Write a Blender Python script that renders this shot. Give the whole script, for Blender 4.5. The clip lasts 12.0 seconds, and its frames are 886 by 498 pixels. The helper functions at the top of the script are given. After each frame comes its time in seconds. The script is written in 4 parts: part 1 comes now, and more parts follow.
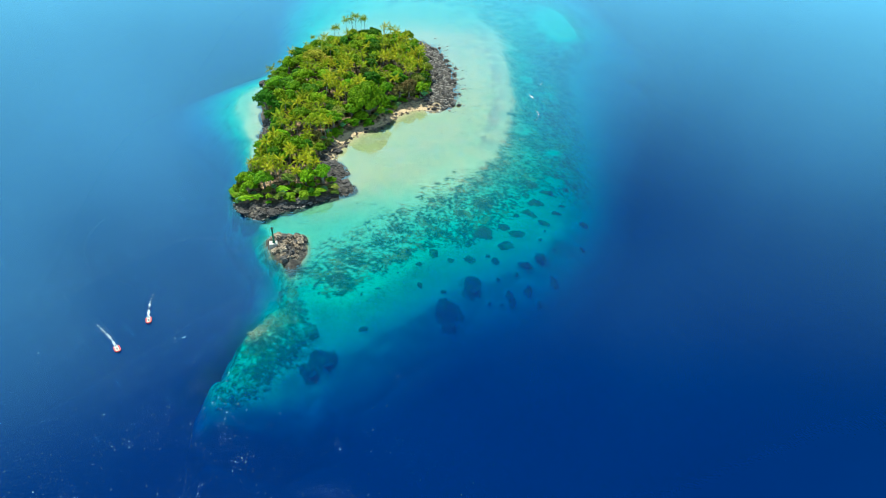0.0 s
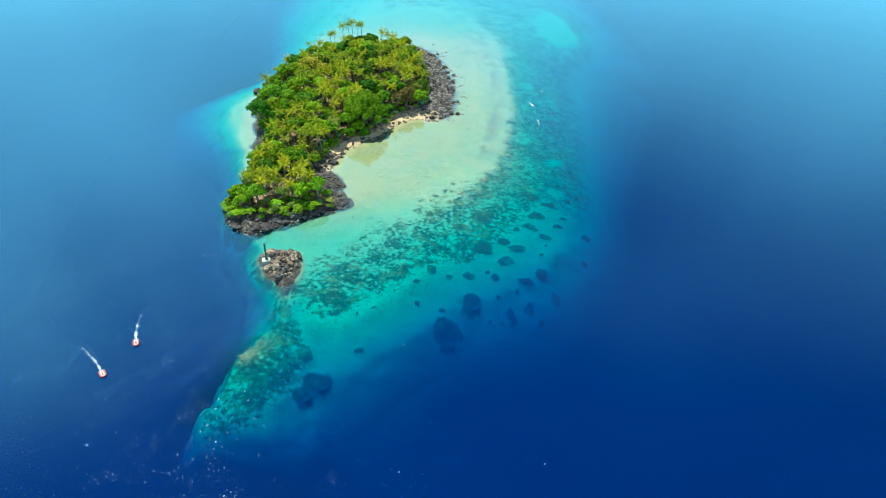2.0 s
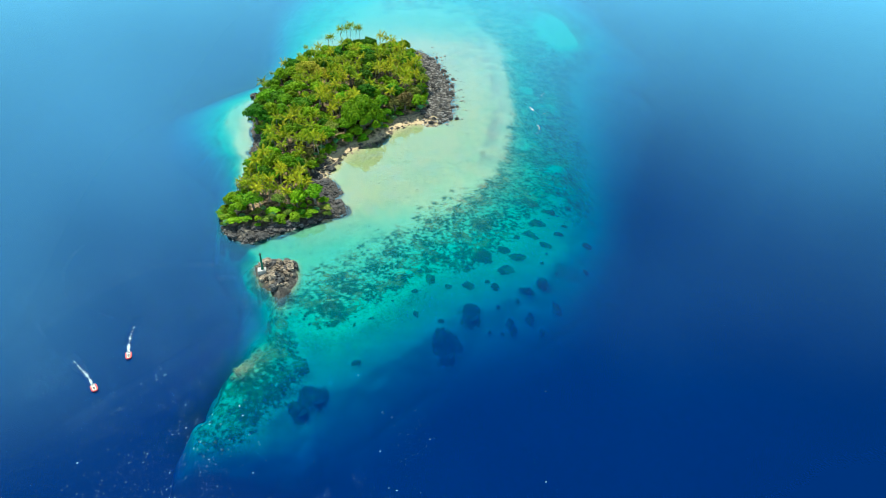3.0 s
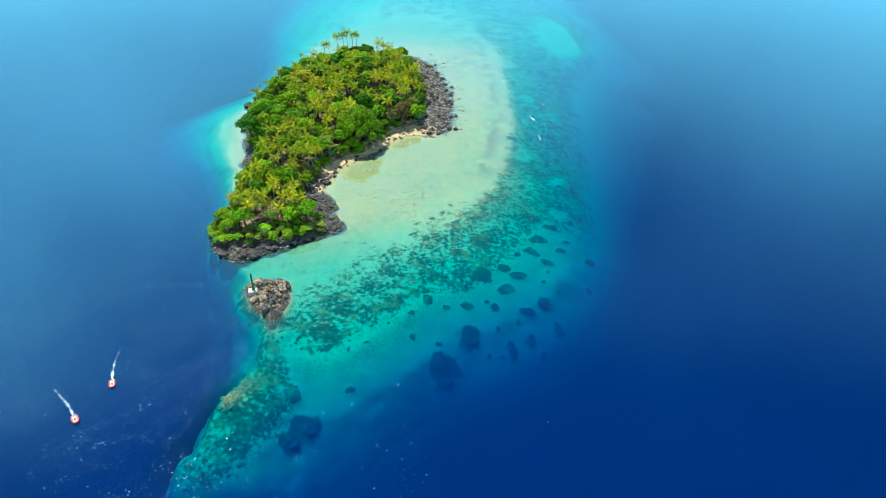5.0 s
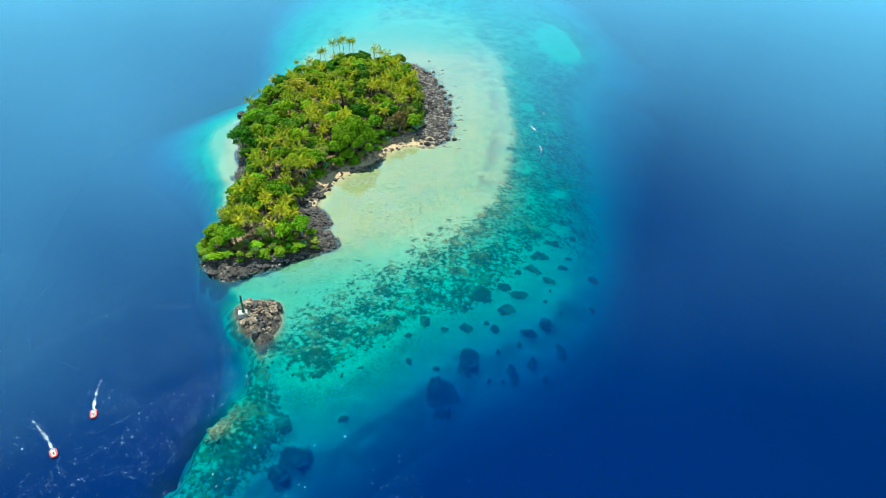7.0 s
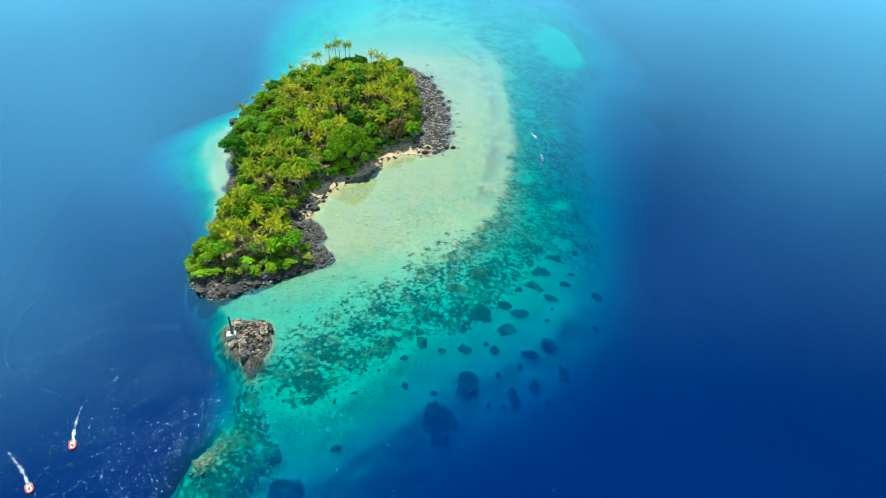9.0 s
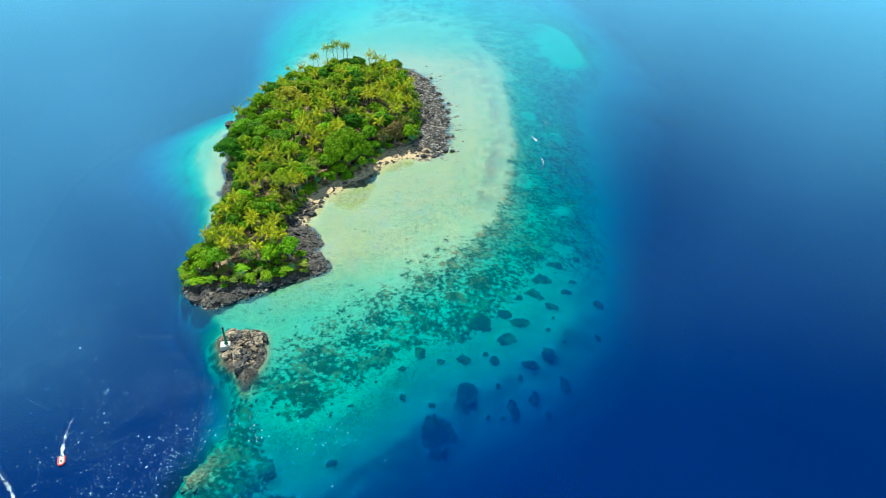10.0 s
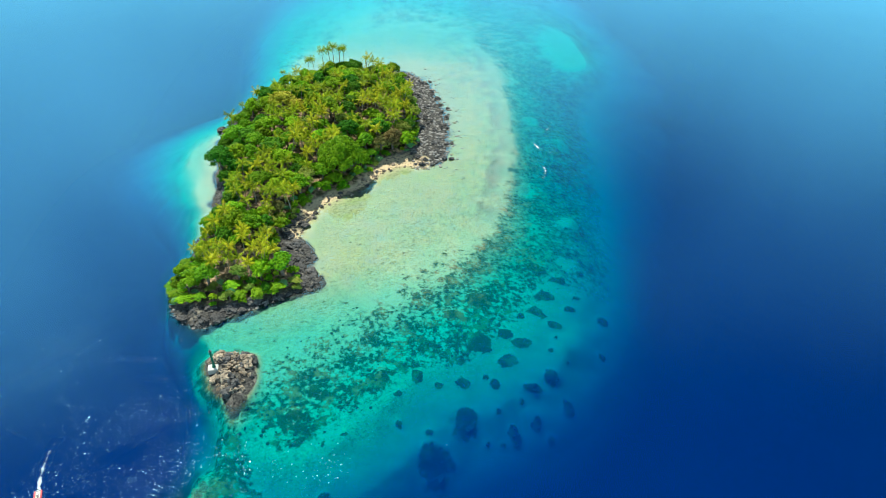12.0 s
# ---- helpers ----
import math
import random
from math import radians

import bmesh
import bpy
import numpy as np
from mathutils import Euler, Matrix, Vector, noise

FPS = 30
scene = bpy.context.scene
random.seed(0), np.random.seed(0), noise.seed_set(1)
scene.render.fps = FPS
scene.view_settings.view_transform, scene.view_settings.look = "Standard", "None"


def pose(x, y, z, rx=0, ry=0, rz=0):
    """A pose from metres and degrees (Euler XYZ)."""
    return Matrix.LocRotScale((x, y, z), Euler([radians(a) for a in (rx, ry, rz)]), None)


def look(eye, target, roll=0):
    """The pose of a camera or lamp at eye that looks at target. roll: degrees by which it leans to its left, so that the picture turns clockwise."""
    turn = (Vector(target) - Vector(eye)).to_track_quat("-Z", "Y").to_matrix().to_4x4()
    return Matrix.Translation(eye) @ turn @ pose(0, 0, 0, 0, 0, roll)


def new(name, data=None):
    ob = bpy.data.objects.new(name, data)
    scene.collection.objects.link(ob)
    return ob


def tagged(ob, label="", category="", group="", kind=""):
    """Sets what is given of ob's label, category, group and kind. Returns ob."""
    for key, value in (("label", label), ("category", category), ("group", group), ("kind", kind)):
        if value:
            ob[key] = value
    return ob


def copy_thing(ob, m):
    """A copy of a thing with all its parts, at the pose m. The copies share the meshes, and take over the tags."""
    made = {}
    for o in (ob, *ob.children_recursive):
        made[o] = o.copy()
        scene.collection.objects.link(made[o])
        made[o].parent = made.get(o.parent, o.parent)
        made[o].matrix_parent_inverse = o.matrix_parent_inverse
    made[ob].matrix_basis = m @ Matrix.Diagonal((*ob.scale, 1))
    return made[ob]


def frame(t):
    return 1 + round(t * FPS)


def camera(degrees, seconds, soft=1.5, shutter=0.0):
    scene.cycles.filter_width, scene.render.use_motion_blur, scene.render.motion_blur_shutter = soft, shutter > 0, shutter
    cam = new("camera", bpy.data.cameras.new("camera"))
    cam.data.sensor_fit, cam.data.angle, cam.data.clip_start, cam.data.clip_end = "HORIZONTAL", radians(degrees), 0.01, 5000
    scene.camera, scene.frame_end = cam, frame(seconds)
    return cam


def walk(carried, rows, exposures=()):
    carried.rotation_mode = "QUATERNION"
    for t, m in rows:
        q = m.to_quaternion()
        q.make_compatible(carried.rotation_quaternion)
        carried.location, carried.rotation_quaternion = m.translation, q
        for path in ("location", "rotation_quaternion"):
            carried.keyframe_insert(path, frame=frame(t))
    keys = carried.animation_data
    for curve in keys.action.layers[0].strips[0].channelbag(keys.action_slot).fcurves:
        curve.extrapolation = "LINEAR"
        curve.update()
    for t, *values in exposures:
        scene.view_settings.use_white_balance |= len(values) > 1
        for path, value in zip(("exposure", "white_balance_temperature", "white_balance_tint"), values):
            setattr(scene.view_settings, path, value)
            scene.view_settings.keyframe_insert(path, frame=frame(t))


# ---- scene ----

# ================= camera and its flight =================
cam = camera(67.0, 12.0, soft=0.7)


def view(x, y, z, yaw, pitch, roll):
    a, b = radians(yaw), radians(pitch)
    eye = Vector((x, y, z))
    return look(eye, eye + Vector((-math.sin(a) * math.cos(b), math.cos(a) * math.cos(b), math.sin(b))), roll)


# seconds, x, y, z, yaw, pitch, roll
FLIGHT = [
    (0.0, 0.00, 0.00, 200.00, -0.000, -36.706, 1.522),
    (1.0, 0.21, 6.31, 200.07, -0.022, -36.685, 1.485),
    (2.0, 0.44, 12.96, 200.20, -0.050, -36.690, 1.430),
    (3.0, 0.77, 19.97, 200.35, -0.064, -36.672, 1.370),
    (5.0, 1.67, 34.55, 200.41, -0.039, -36.625, 1.293),
    (6.0, 2.07, 41.95, 200.45, -0.041, -36.606, 1.254),
    (7.0, 2.46, 49.52, 200.43, -0.045, -36.645, 1.271),
    (9.0, 3.04, 64.84, 200.19, -0.110, -36.880, 1.346),
    (10.0, 3.32, 72.46, 199.99, -0.147, -37.050, 1.402),
    (11.0, 3.56, 80.20, 199.79, -0.169, -37.228, 1.465),
    (12.0, 3.71, 87.98, 199.62, -0.194, -37.408, 1.482),
]
walk(cam, [(t, view(*r)) for t, *r in FLIGHT], exposures=[(0.0, 0.12, 5950.0, -6.0), (12.0, 0.12, 5950.0, -6.0)])

# ================= sky and sun =================
SUN_EL, SUN_AZ = 61.5, -36.0      # azimuth from +y towards +x
sun_way = Vector((math.sin(radians(SUN_AZ)) * math.cos(radians(SUN_EL)), math.cos(radians(SUN_AZ)) * math.cos(radians(SUN_EL)), math.sin(radians(SUN_EL))))
world = bpy.data.worlds.new("sky")
scene.world = world
world.use_nodes = True
wn, wl = world.node_tree.nodes, world.node_tree.links
wn.clear()
sky = wn.new("ShaderNodeTexSky")
sky.sky_type, sky.sun_disc = "NISHITA", False
sky.sun_elevation, sky.sun_rotation = radians(SUN_EL), radians(SUN_AZ % 360)
wbg, wout = wn.new("ShaderNodeBackground"), wn.new("ShaderNodeOutputWorld")
wbg.inputs["Strength"].default_value = 0.068
sky.air_density, sky.ozone_density, sky.dust_density = 1.7, 2.0, 0.4
# bright haze and thin cloud low over the sea, blue overhead
wtc, wnz, wsep = wn.new("ShaderNodeTexCoord"), wn.new("ShaderNodeTexNoise"), wn.new("ShaderNodeSeparateXYZ")
wsway, wadd, wcov, wmix = wn.new("ShaderNodeMath"), wn.new("ShaderNodeMath"), wn.new("ShaderNodeMapRange"), wn.new("ShaderNodeMix")
wnz.noise_dimensions = "4D"
wnz.inputs["W"].default_value = 181.3
wnz.inputs["Scale"].default_value, wnz.inputs["Detail"].default_value, wnz.inputs["Roughness"].default_value = 2.4, 6.0, 0.55
wl.new(wtc.outputs["Generated"], wnz.inputs["Vector"])
wl.new(wtc.outputs["Generated"], wsep.inputs[0])
wsway.operation, wsway.inputs[1].default_value = "MULTIPLY", -0.45
wl.new(wnz.outputs[0], wsway.inputs[0])
wl.new(wsway.outputs[0], wadd.inputs[0])
wl.new(wsep.outputs["Z"], wadd.inputs[1])
wside, wless = wn.new("ShaderNodeVectorMath"), wn.new("ShaderNodeMath")
wside.operation, wside.inputs[1].default_value = "DOT_PRODUCT", (-0.13, 0.0, 0.0)
wl.new(wtc.outputs["Generated"], wside.inputs[0])
wless.operation = "SUBTRACT"
wl.new(wadd.outputs[0], wless.inputs[0])
wl.new(wside.outputs["Value"], wless.inputs[1])
wl.new(wless.outputs[0], wcov.inputs[0])
wcov.interpolation_type = "SMOOTHSTEP"
for k, v in ((1, 0.49), (2, 0.17), (3, 0.0), (4, 1.0)):
    wcov.inputs[k].default_value = v
wmix.data_type = "RGBA"
wl.new(wcov.outputs[0], wmix.inputs[0])
wl.new(sky.outputs[0], wmix.inputs[6])
# the thicker the cloud, and the nearer the sun, the brighter
wthick, wcloud = wn.new("ShaderNodeMapRange"), wn.new("ShaderNodeVectorMath")
for k, v in ((1, 0.35), (2, 0.65), (3, 0.85), (4, 1.15)):
    wthick.inputs[k].default_value = v
wl.new(wnz.outputs[0], wthick.inputs[0])
wcloud.operation, wcloud.inputs[0].default_value = "SCALE", (10.6, 15.0, 19.8)
wnear, wlit, wglow = wn.new("ShaderNodeVectorMath"), wn.new("ShaderNodeMapRange"), wn.new("ShaderNodeMath")
wnear.operation, wnear.inputs[1].default_value = "DOT_PRODUCT", sun_way
wl.new(wtc.outputs["Generated"], wnear.inputs[0])
for k, v in ((1, 0.72), (2, 0.92), (3, 1.0), (4, 2.2)):
    wlit.inputs[k].default_value = v
wl.new(wnear.outputs["Value"], wlit.inputs[0])
wglow.operation = "MULTIPLY"
wl.new(wthick.outputs[0], wglow.inputs[0])
wl.new(wlit.outputs[0], wglow.inputs[1])
wl.new(wglow.outputs[0], wcloud.inputs["Scale"])
wl.new(wcloud.outputs[0], wmix.inputs[7])
wl.new(wmix.outputs[2], wbg.inputs["Color"])
wl.new(wbg.outputs[0], wout.inputs["Surface"])
sun = new("sun", bpy.data.lights.new("sun", "SUN"))
sun.data.energy, sun.data.angle, sun.data.color = 5.7, radians(0.53), (1.0, 0.92, 0.81)
sun.matrix_world = look(sun_way * 900, (0, 0, 0))


# ================= materials =================
def material(name):
    m = bpy.data.materials.new(name)
    m.use_nodes = True
    m.node_tree.nodes.clear()
    nodes, links = m.node_tree.nodes, m.node_tree.links

    def add(kind, into=None, **sets):
        n = nodes.new(kind)
        for key, value in sets.items():
            if key == "op":
                n.operation = value
            elif key == "mode":
                n.blend_type = value
            elif key == "attr":
                n.attribute_name = value
        for key, value in (into or {}).items():
            if isinstance(value, bpy.types.NodeSocket):
                links.new(value, n.inputs[key])
            else:
                n.inputs[key].default_value = value
        return n

    return m, add


def mix(add, fac, a, b, mode="MIX"):
    n = add("ShaderNodeMix")
    n.data_type, n.blend_type = "RGBA", mode
    tree = n.id_data
    for i, v in ((0, fac), (6, a), (7, b)):
        if isinstance(v, bpy.types.NodeSocket):
            tree.links.new(v, n.inputs[i])
        else:
            n.inputs[i].default_value = v if i == 0 else (*v, 1.0) if len(v) == 3 else v
    return n.outputs[2]


def ramp(add, socket, lo, hi):
    n = add("ShaderNodeMapRange", {0: socket, 1: lo, 2: hi})
    return n.outputs[0]


def noise_at(add, scale, detail=4.0, rough=0.55, coords="pos", w=None):
    if coords == "pos":
        v = add("ShaderNodeNewGeometry").outputs["Position"]
    else:
        v = add("ShaderNodeTexCoord").outputs["Object"]
    return add("ShaderNodeTexNoise", {"Vector": v, "Scale": scale, "Detail": detail, "Roughness": rough}).outputs[0]


def surface(name, c1, c2, scale=1.0, rough=0.8, bump=0.3, coords="object", vary=0.0, metal=0.0, spec=0.4):
    """A solid surface: two colours mixed by noise at two sizes, fine relief, and a shift from object to object."""
    m, add = material(name)
    a, b = noise_at(add, scale, 5.0, 0.6, coords), noise_at(add, scale * 6.3, 4.0, 0.6, coords)
    f = add("ShaderNodeMath", {0: a, 1: b}, op="ADD").outputs[0]
    col = mix(add, ramp(add, f, 0.72, 1.28), c1, c2)
    if vary:
        r = add("ShaderNodeObjectInfo").outputs["Random"]
        v = add("ShaderNodeMapRange", {0: r, 3: 1 - vary, 4: 1 + vary}).outputs[0]
        col = add("ShaderNodeHueSaturation", {"Color": col, "Value": v}).outputs[0]
    bp = add("ShaderNodeBump", {"Height": f, "Strength": bump, "Distance": 0.25 / scale}).outputs[0]
    p = add("ShaderNodeBsdfPrincipled", {"Base Color": col, "Roughness": rough, "Metallic": metal, "Specular IOR Level": spec, "Normal": bp})
    add("ShaderNodeOutputMaterial", {"Surface": p.outputs[0]})
    return m


def foliage(name, c1, c2, vary=0.28, hue=0.02):
    """Leaves: colour shifts from leaf to leaf and from plant to plant, some light comes through."""
    m, add = material(name)
    isl = add("ShaderNodeNewGeometry").outputs["Random Per Island"]
    clump = ramp(add, noise_at(add, 0.55, 3.0, 0.6, "object"), 0.36, 0.66)
    clump = add("ShaderNodeMath", {0: clump, 1: add("ShaderNodeMath", {0: isl, 1: 0.55}, op="MULTIPLY").outputs[0]}, op="ADD").outputs[0]
    col = mix(add, add("ShaderNodeMath", {0: clump, 1: 0.68}, op="MULTIPLY").outputs[0], c1, c2)
    r = add("ShaderNodeObjectInfo").outputs["Random"]
    v = add("ShaderNodeMapRange", {0: r, 3: 1 - vary, 4: 1 + vary}).outputs[0]
    r2 = add("ShaderNodeMath", {0: r, 1: 7.31}, op="MULTIPLY").outputs[0]
    r2 = add("ShaderNodeMath", {0: r2}, op="FRACT").outputs[0]
    h = add("ShaderNodeMapRange", {0: r2, 3: 0.5 - hue, 4: 0.5 + hue}).outputs[0]
    col = add("ShaderNodeHueSaturation", {"Color": col, "Value": v, "Hue": h}).outputs[0]
    p = add("ShaderNodeBsdfPrincipled", {"Base Color": col, "Roughness": 0.5, "Specular IOR Level": 0.06})
    t = add("ShaderNodeBsdfTranslucent", {"Color": col})
    s = add("ShaderNodeMixShader", {0: 0.07, 1: p.outputs[0], 2: t.outputs[0]})
    add("ShaderNodeOutputMaterial", {"Surface": s.outputs[0]})
    return m


def lumps_of(add):
    return noise_at(add, 0.9, 5.0, 0.7)


def ground_material():
    """Sand, coral rubble, basalt and soil, by where each one lies."""
    m, add = material("island_ground")
    fine, mid, big = noise_at(add, 1.1, 6.0, 0.65), noise_at(add, 0.28, 5.0, 0.6), noise_at(add, 0.035, 4.0, 0.55)
    speck = noise_at(add, 0.55, 3.0, 0.7)
    cove = add("ShaderNodeAttribute", attr="cove").outputs["Fac"]
    cv = add("ShaderNodeMath", {0: cove, 1: big}, op="ADD").outputs[0]
    sand = mix(add, ramp(add, cv, 0.55, 1.35), (0.47, 0.43, 0.245), (0.46, 0.415, 0.195))
    sand = mix(add, ramp(add, mid, 0.42, 0.66), sand, (0.40, 0.365, 0.21))
    algae = add("ShaderNodeMath", {0: ramp(add, noise_at(add, 0.07, 4.0, 0.6), 0.40, 0.80), 1: cove}, op="MULTIPLY").outputs[0]
    sand = mix(add, algae, sand, (0.32, 0.40, 0.13))
    sand = mix(add, ramp(add, lumps_of(add), 0.48, 0.60), sand, (0.27, 0.27, 0.15))
    sand = mix(add, ramp(add, noise_at(add, 0.085, 5.0, 0.7), 0.50, 0.66), sand, (0.37, 0.37, 0.255))
    rub = add("ShaderNodeMath", {0: fine, 1: speck}, op="ADD").outputs[0]
    sand = mix(add, ramp(add, rub, 1.04, 1.24), sand, (0.19, 0.18, 0.095))
    gray = mix(add, ramp(add, fine, 0.35, 0.62), (0.37, 0.31, 0.21), (0.17, 0.13, 0.085))
    rubble = add("ShaderNodeAttribute", attr="rubble").outputs["Fac"]
    rb = add("ShaderNodeMath", {0: rubble, 1: mid}, op="ADD").outputs[0]
    sand = mix(add, ramp(add, rb, 0.72, 1.20), sand, gray)
    # speckle fades with depth: the blur of deep water painted into the sand
    sunk = add("ShaderNodeAttribute", attr="sunk").outputs["Fac"]
    sand = mix(add, sunk, sand, (0.38, 0.40, 0.25))
    # bed colour darkened with depth, in place of light lost in deep water
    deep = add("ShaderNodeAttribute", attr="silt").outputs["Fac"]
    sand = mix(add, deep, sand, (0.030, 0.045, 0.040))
    coral = add("ShaderNodeAttribute", attr="coral").outputs["Fac"]
    sand = mix(add, add("ShaderNodeMath", {0: coral, 1: add("ShaderNodeMapRange", {0: sunk, 3: 0.7, 4: 0.0}).outputs[0]}, op="MULTIPLY").outputs[0], sand, (0.54, 0.56, 0.39))
    lumps, patch = noise_at(add, 0.46, 5.0, 0.66), noise_at(add, 0.10, 3.0, 0.6)
    cm = add("ShaderNodeMath", {0: coral, 1: lumps}, op="ADD").outputs[0]
    cm = add("ShaderNodeMath", {0: cm, 1: add("ShaderNodeMath", {0: patch, 1: 0.5}, op="MULTIPLY").outputs[0]}, op="ADD").outputs[0]
    reef = mix(add, ramp(add, fine, 0.35, 0.65), (0.018, 0.062, 0.040), (0.080, 0.125, 0.068))
    reef = mix(add, ramp(add, noise_at(add, 0.16, 4.0, 0.7), 0.49, 0.62), reef, (0.38, 0.20, 0.09))
    cm = add("ShaderNodeMath", {0: cm, 1: 1.24}, op="SUBTRACT").outputs[0]
    # coral edges soften with depth too, the water's blur put into the colour
    grow = add("ShaderNodeMapRange", {0: sunk, 3: 8.0, 4: 2.2}).outputs[0]
    cm = add("ShaderNodeMath", {0: cm, 1: grow}, op="MULTIPLY").outputs[0]
    col = mix(add, ramp(add, cm, -0.5, 0.5), sand, reef)
    beach = add("ShaderNodeAttribute", attr="beach").outputs["Fac"]
    tan = mix(add, ramp(add, fine, 0.35, 0.65), (0.72, 0.52, 0.30), (0.48, 0.36, 0.22))
    col = mix(add, beach, col, tan)
    rock = add("ShaderNodeAttribute", attr="rock").outputs["Fac"]
    rm = add("ShaderNodeMath", {0: rock, 1: mid}, op="ADD").outputs[0]
    basalt = mix(add, ramp(add, fine, 0.36, 0.66), (0.013, 0.012, 0.012), (0.125, 0.11, 0.095))
    basalt = mix(add, ramp(add, mid, 0.55, 0.72), basalt, (0.26, 0.22, 0.17))
    col = mix(add, ramp(add, rm, 0.86, 1.04), col, basalt)
    soil = add("ShaderNodeAttribute", attr="soil").outputs["Fac"]
    litter = mix(add, ramp(add, mid, 0.46, 0.58), (0.060, 0.042, 0.022), (0.44, 0.27, 0.16))
    litter = mix(add, ramp(add, fine, 0.45, 0.70), litter, (0.05, 0.075, 0.018))
    col = mix(add, soil, col, litter)
    bp = add("ShaderNodeBump", {"Height": fine, "Strength": 0.5, "Distance": 0.5}).outputs[0]
    p = add("ShaderNodeBsdfPrincipled", {"Base Color": col, "Roughness": 0.9, "Specular IOR Level": 0.2, "Normal": bp})
    add("ShaderNodeOutputMaterial", {"Surface": p.outputs[0]})
    return m


def water_material():
    """Clear sea: what lies below shows through, the more dimmed and blue the deeper it lies; the surface mirrors the sky."""
    m, add = material("sea_water")
    d = add("ShaderNodeAttribute", attr="depth").outputs["Fac"]
    keep = []
    for k in (0.50, 0.050, 0.0195):
        keep.append(add("ShaderNodeMath", {0: math.exp(-k), 1: d}, op="POWER").outputs[0])
    tint = add("ShaderNodeCombineColor", {0: keep[0], 1: keep[1], 2: keep[2]}).outputs[0]
    clear = add("ShaderNodeBsdfTransparent", {"Color": tint})
    body = add("ShaderNodeMath", {0: math.exp(-0.10), 1: d}, op="POWER").outputs[0]
    body = add("ShaderNodeMath", {0: 1.0, 1: body}, op="SUBTRACT").outputs[0]
    big = noise_at(add, 0.006, 4.0, 0.55)
    deep = mix(add, ramp(add, big, 0.35, 0.65), (0.0, 0.0102, 0.077), (0.0, 0.0132, 0.089))
    scat = add("ShaderNodeBsdfDiffuse", {"Color": mix(add, body, (0.0, 0.0, 0.0), deep)})
    under = add("ShaderNodeAddShader", {0: clear.outputs[0], 1: scat.outputs[0]})
    pos = add("ShaderNodeNewGeometry").outputs["Position"]
    w1 = add("ShaderNodeTexNoise", {"Vector": pos, "Scale": 1.1, "Detail": 0.0, "Roughness": 0.5}).outputs[0]
    st = add("ShaderNodeMapping", {"Vector": pos, "Rotation": (0, 0, 0.5), "Scale": (0.10, 0.32, 0.2)}).outputs[0]
    w2 = add("ShaderNodeTexNoise", {"Vector": st, "Scale": 1.0, "Detail": 2.0, "Roughness": 0.5}).outputs[0]
    h = add("ShaderNodeMath", {0: w1, 1: add("ShaderNodeMath", {0: w2, 1: 0.25}, op="MULTIPLY").outputs[0]}, op="ADD").outputs[0]
    gust = ramp(add, noise_at(add, 0.019, 4.0, 0.6), 0.50, 0.68)
    st = add("ShaderNodeMapping", {"Vector": pos, "Rotation": (0, 0, 0.9), "Scale": (0.22, 0.62, 0.3)}).outputs[0]
    w3 = add("ShaderNodeTexNoise", {"Vector": st, "Scale": 1.0, "Detail": 1.5, "Roughness": 0.55, "Distortion": 0.6}).outputs[0]
    w3 = add("ShaderNodeMath", {0: w3, 1: add("ShaderNodeMapRange", {0: gust, 3: 0.12, 4: 1.5}).outputs[0]}, op="MULTIPLY").outputs[0]
    h = add("ShaderNodeMath", {0: h, 1: w3}, op="ADD").outputs[0]
    h = add("ShaderNodeMath", {0: h, 1: 0.13}, op="MULTIPLY").outputs[0]
    calm = add("ShaderNodeBump", {"Height": h, "Strength": 1.0, "Distance": 0.22}).outputs[0]
    gloss = add("ShaderNodeBsdfGlossy", {"Color": (0.42, 0.89, 1, 1), "Roughness": 0.05, "Normal": calm})
    fr = add("ShaderNodeFresnel", {"IOR": 1.34, "Normal": calm}).outputs[0]
    fr = add("ShaderNodeMath", {0: fr, 1: 0.014}, op="SUBTRACT").outputs[0]
    fr = add("ShaderNodeMath", {0: fr, 1: 2.5}, op="MULTIPLY").outputs[0]
    fr = add("ShaderNodeMath", {0: fr, 1: 1.0}, op="MINIMUM").outputs[0]
    s = add("ShaderNodeMixShader", {0: fr, 1: under.outputs[0], 2: gloss.outputs[0]})
    add("ShaderNodeOutputMaterial", {"Surface": s.outputs[0]})
    return m


def wavelet_material():
    """The steeper little faces of the sea, which mirror sky and sun as the water does."""
    m, add = material("wavelet_water")
    g = add("ShaderNodeBsdfGlossy", {"Color": (0.42, 0.80, 1, 1), "Roughness": 0.24})
    t = add("ShaderNodeBsdfTransparent")
    s = add("ShaderNodeMixShader", {0: 0.021, 1: t.outputs[0], 2: g.outputs[0]})
    add("ShaderNodeOutputMaterial", {"Surface": s.outputs[0]})
    return m


def foam_material():
    m, add = material("sea_foam")
    n, b = noise_at(add, 1.9, 4.0, 0.7), noise_at(add, 0.35, 3.0, 0.6)
    f = add("ShaderNodeMath", {0: n, 1: b}, op="ADD").outputs[0]
    e = add("ShaderNodeAttribute", attr="dense").outputs["Fac"]
    f = add("ShaderNodeMath", {0: f, 1: e}, op="ADD").outputs[0]
    a = ramp(add, f, 1.18, 1.62)
    p = add("ShaderNodeBsdfDiffuse", {"Color": (0.70, 0.82, 0.88, 1)})
    t = add("ShaderNodeBsdfTransparent")
    s = add("ShaderNodeMixShader", {0: a, 1: t.outputs[0], 2: p.outputs[0]})
    add("ShaderNodeOutputMaterial", {"Surface": s.outputs[0]})
    return m


